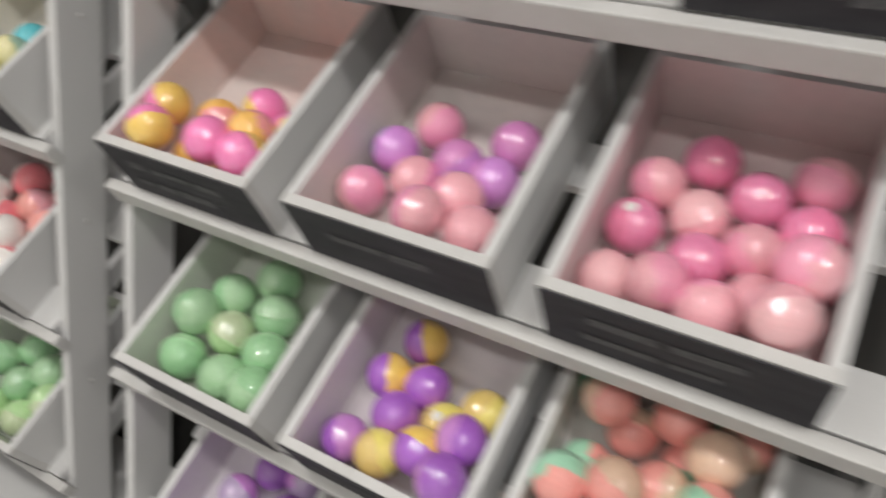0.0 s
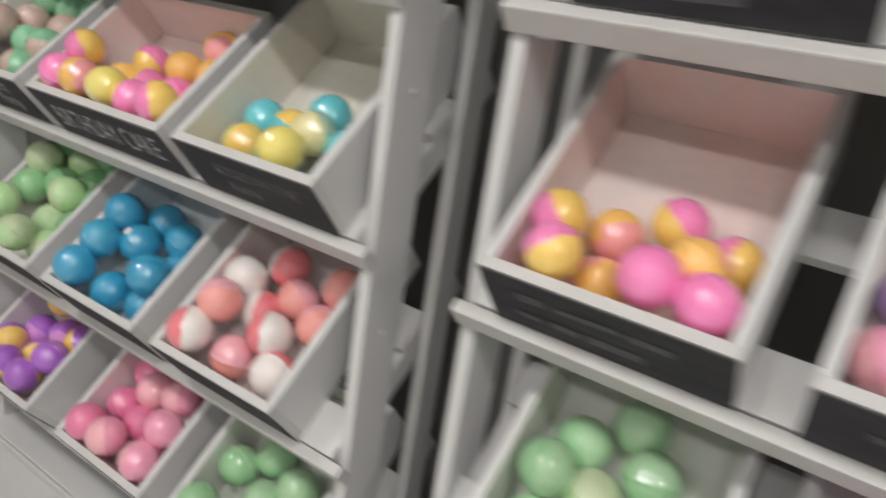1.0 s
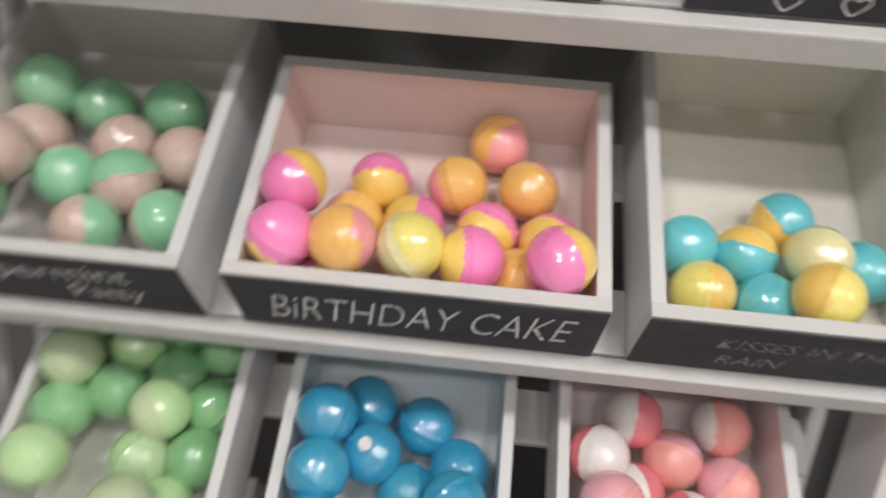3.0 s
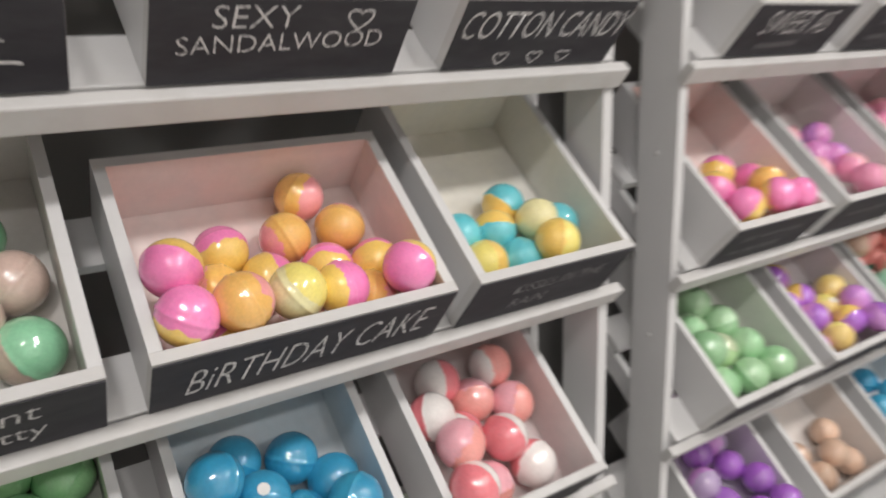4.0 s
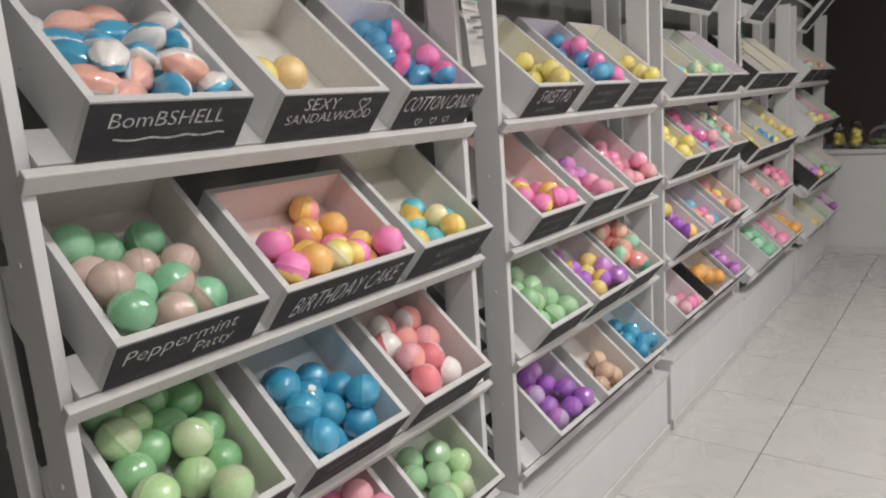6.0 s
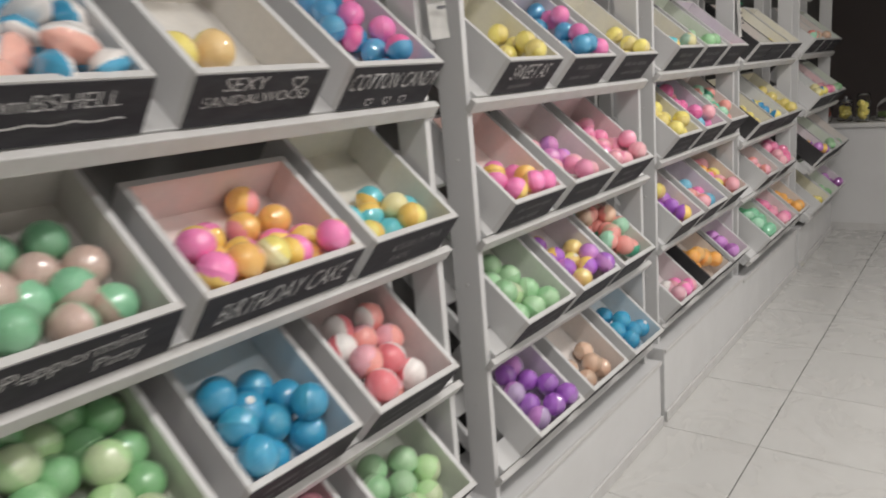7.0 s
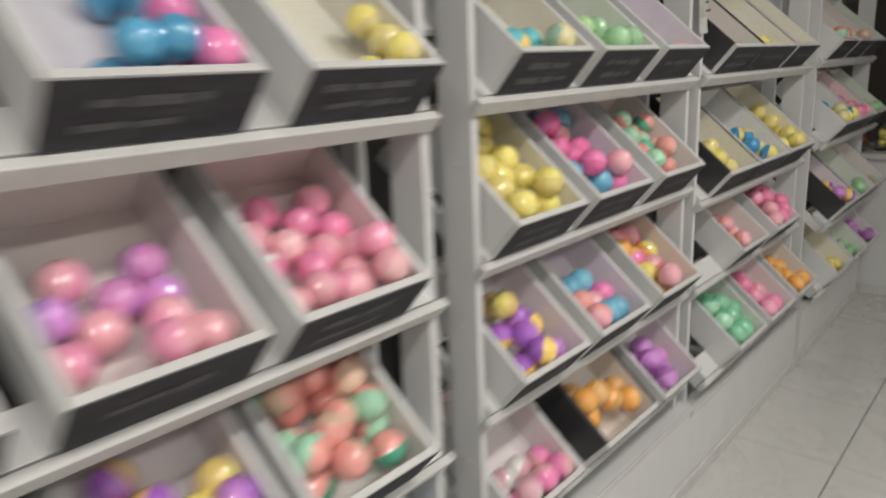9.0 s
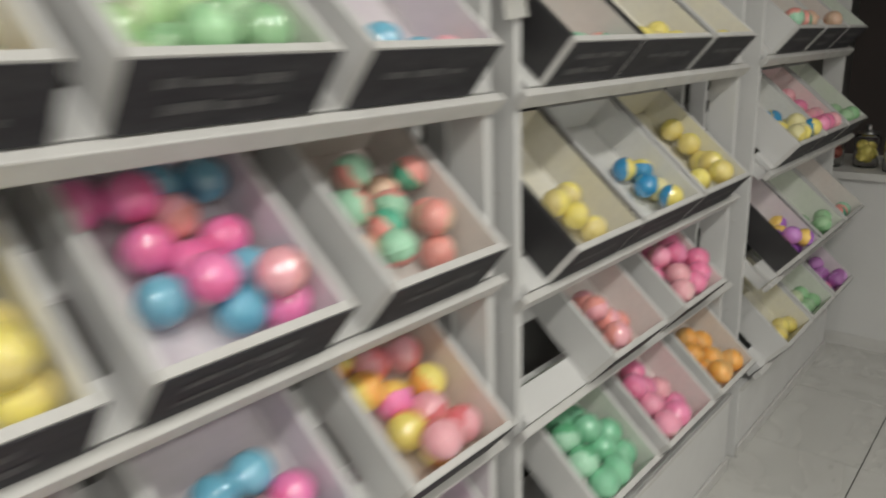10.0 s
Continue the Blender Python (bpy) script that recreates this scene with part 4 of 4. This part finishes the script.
def hanging_tag(x, y, z, seed):
    """Two paper slips pinned one under the other to a post."""
    t = thing("price_tag", pose(x, y, z, 0, 0, 4), "two handwritten white paper slips pinned to a rack post", "paper tag")
    rng = random.Random(seed)
    for k, (z0, z1, tilt) in enumerate(((-0.085, 0.02, 2), (-0.23, -0.08, -5))):
        bm = bmesh.new()
        n = 6
        rows_ = []
        for i in range(n + 1):
            f = i / n
            zz_ = z1 + (z0 - z1) * f
            rows_.append([bm.verts.new((xx + 0.004 * math.sin(f * 3), -0.004 * k - 0.012 * f * f - 0.003 * math.sin(f * 5), zz_)) for xx in (-0.042, 0, 0.042)])
        for a, b in zip(rows_, rows_[1:]):
            for i in range(2):
                bm.faces.new((a[i], b[i], b[i + 1], a[i + 1]))
        bmesh.ops.solidify(bm, geom=list(bm.faces), thickness=0.0006)
        bm.transform(pose(0, 0, 0, 0, tilt, 0))
        slip = part("slip", bm, PAPER, t)
        for j in range(3):
            zz_ = z1 - 0.025 - 0.026 * j
            if zz_ < z0 + 0.012:
                continue
            ln = rng.uniform(0.02, 0.032)
            mk = bm_box(-ln, ln, -0.0125 - 0.006 * k, -0.012 - 0.006 * k, zz_ - 0.004, zz_ + 0.004)
            mk.transform(pose(0, -0.004 * j, 0, 0, tilt, 0))
            part("ink_bar", mk, INK_GREEN if k == 0 else INK, slip)
    return t


hanging_tag(0.785, 0.08, 1.90, 3)
hanging_tag(3.50, 0.098, 1.90, 4)

# ---- counter at the end ----
counter = thing("service_counter", pose(6.42, 0, 0), "white panelled service counter with a pale worktop", "counter")
part("front_panel", bm_box(0, 0.04, -2.6, 0.36, 0, 0.90, 0.003), WHITE, counter)
part("worktop", bm_box(-0.03, 0.62, -2.63, 0.36, 0.902, 0.94, 0.004), WHITE_CUT, counter)
part("body", bm_box(0.042, 0.58, -2.58, 0.355, 0.02, 0.90, 0.003), WHITE, counter)
part("kickboard", bm_box(-0.008, -0.0005, -2.6, 0.36, 0, 0.07, 0.002), WHITE_CUT, counter)


def jar(x, y, r, h, contents, label, lid=True):
    j = thing("glass_jar", pose(x, y, 0.9405), label, "jar", "jars on the counter")
    part("glass", bm_lathe([(r * 0.9, 0), (r, 0.01), (r, h * 0.9), (r * 0.8, h), (r * 0.76, h), (r * 0.95, h * 0.88), (r * 0.95, 0.014), (r * 0.86, 0.006)], 24), GLASS, j, smooth=True)
    rng = random.Random(h + x)
    for k in range(7):
        s = bm_lathe([(max(0.03 * math.cos(-1.57 + 3.14 * i / 8), 0.002), 0.03 * math.sin(-1.57 + 3.14 * i / 8)) for i in range(9)], 14)
        s.transform(pose((r - 0.035) * math.cos(k * 2.4) * 0.9, (r - 0.035) * math.sin(k * 2.4) * 0.9, 0.045 + k * (h * 0.75 - 0.05) / 7))
        part("bath_ball", s, contents, j, smooth=True)
    if lid:
        part("lid", bm_lathe([(r * 0.82, h + 0.0005), (r * 0.84, h + 0.012), (r * 0.3, h + 0.02), (0.012, h + 0.03), (0.016, h + 0.045), (0.002, h + 0.05)], 24), STEEL, j, smooth=True)


YB, RB, GB = plain("yellow_balls", LEMON, 0.4), plain("red_balls", (0.45, 0.12, 0.1), 0.4), plain("green_soap", (0.3, 0.42, 0.2), 0.5)
jar(6.56, 0.19, 0.075, 0.18, RB, "round glass jar of red and white bath balls on the counter")
jar(6.60, 0.02, 0.06, 0.17, YB, "round glass jar of yellow bath balls on the counter")
jar(6.50, -0.13, 0.055, 0.24, YB, "tall narrow glass jar stacked with yellow balls", False)
cloche = thing("glass_cloche", pose(6.62, -0.33, 0.9405), "clear glass dome over pale green soaps on a dish", "cloche")
part("dish", bm_lathe([(0.10, 0), (0.13, 0.012), (0.13, 0.018), (0.0, 0.016)], 28), WHITE_CUT, cloche, smooth=True)
part("dome", bm_lathe([(0.115, 0.0185), (0.118, 0.10), (0.10, 0.16), (0.05, 0.19), (0.014, 0.195), (0.018, 0.215), (0.004, 0.225)], 28), GLASS, cloche, smooth=True)
for k in range(5):
    part("soap", bm_box(-0.03, 0.03, -0.02, 0.02, 0, 0.03, 0.006) if k else bm_box(-0.05, 0.05, -0.04, 0.04, 0.0186, 0.045, 0.006), GB, cloche).matrix_basis = pose(0, 0, 0) if not k else pose(0.05 * math.cos(k * 1.5), 0.05 * math.sin(k * 1.5), 0.046 + 0.031 * (k // 3), 0, 0, k * 40)
device = thing("card_terminal", pose(6.52, -0.56, 0.9405, 0, 0, 20), "small pale grey device on the counter", "device")
part("body", bm_box(-0.05, 0.05, -0.08, 0.08, 0, 0.07, 0.012), PAPER, device)
part("screen", bm_box(-0.035, 0.035, -0.04, 0.06, 0.0702, 0.073, 0.001), BLACK, device)

# ---- pedestal beside the first rack ----
ped = thing("pedestal_cabinet", pose(-1.55, 0.05, 0), "white flared pedestal cabinet with a dark top edge", "cabinet")
bm = bm_box(-0.55, 0.70, -0.45, 0.40, 0, 0.90)
for v in bm.verts:
    if v.co.z > 0.5:
        v.co.x *= 0.72
        v.co.y *= 0.85
bmesh.ops.bevel(bm, geom=list(bm.edges), offset=0.004, segments=2, affect="EDGES")
part("body", bm, WALL_PALE, ped)
part("top", bm_box(-0.40, 0.508, -0.387, 0.345, 0.901, 0.915, 0.002), BLACK, ped)

# ---- ceiling lights ----
LENS = bpy.data.materials.new("lamp_lens")
LENS.use_nodes = True
LENS.node_tree.nodes["Principled BSDF"].inputs["Emission Color"].default_value = (1.0, 0.95, 0.90, 1)
LENS.node_tree.nodes["Principled BSDF"].inputs["Emission Strength"].default_value = 4.0
for lx, ly in LAMPS:
    dl = thing("ceiling_downlight", pose(lx, ly, CEIL - 0.0015), "round white recessed ceiling downlight, switched on", "ceiling light", "ceiling downlights")
    part("trim_ring", bm_lathe([(0.19, 0), (0.185, -0.012), (0.155, -0.012), (0.153, 0)], 28), WHITE_CUT, dl, smooth=True)
    part("lens", bm_lathe([(0.15, -0.001), (0.15, -0.005)], 28), LENS, dl)

# ---- floor tiles ----
TS = 0.60
tile_me = mesh_of("tile", bm_box(0.0015, TS - 0.0015, 0.0022, TS - 0.0022, -0.008, 0, 0.0015), [TILE])
tx = 2.19 - TS * 10
while tx + 0.1 < X1:
    ty = -0.35 - TS * 6
    while ty + 0.1 < Y1:
        if tx > X0 - 0.5:
            tl = new("tile", tile_me)
            tl.parent = floor
            tl.matrix_basis = pose(tx, ty, 0)
        ty += TS
    tx += TS
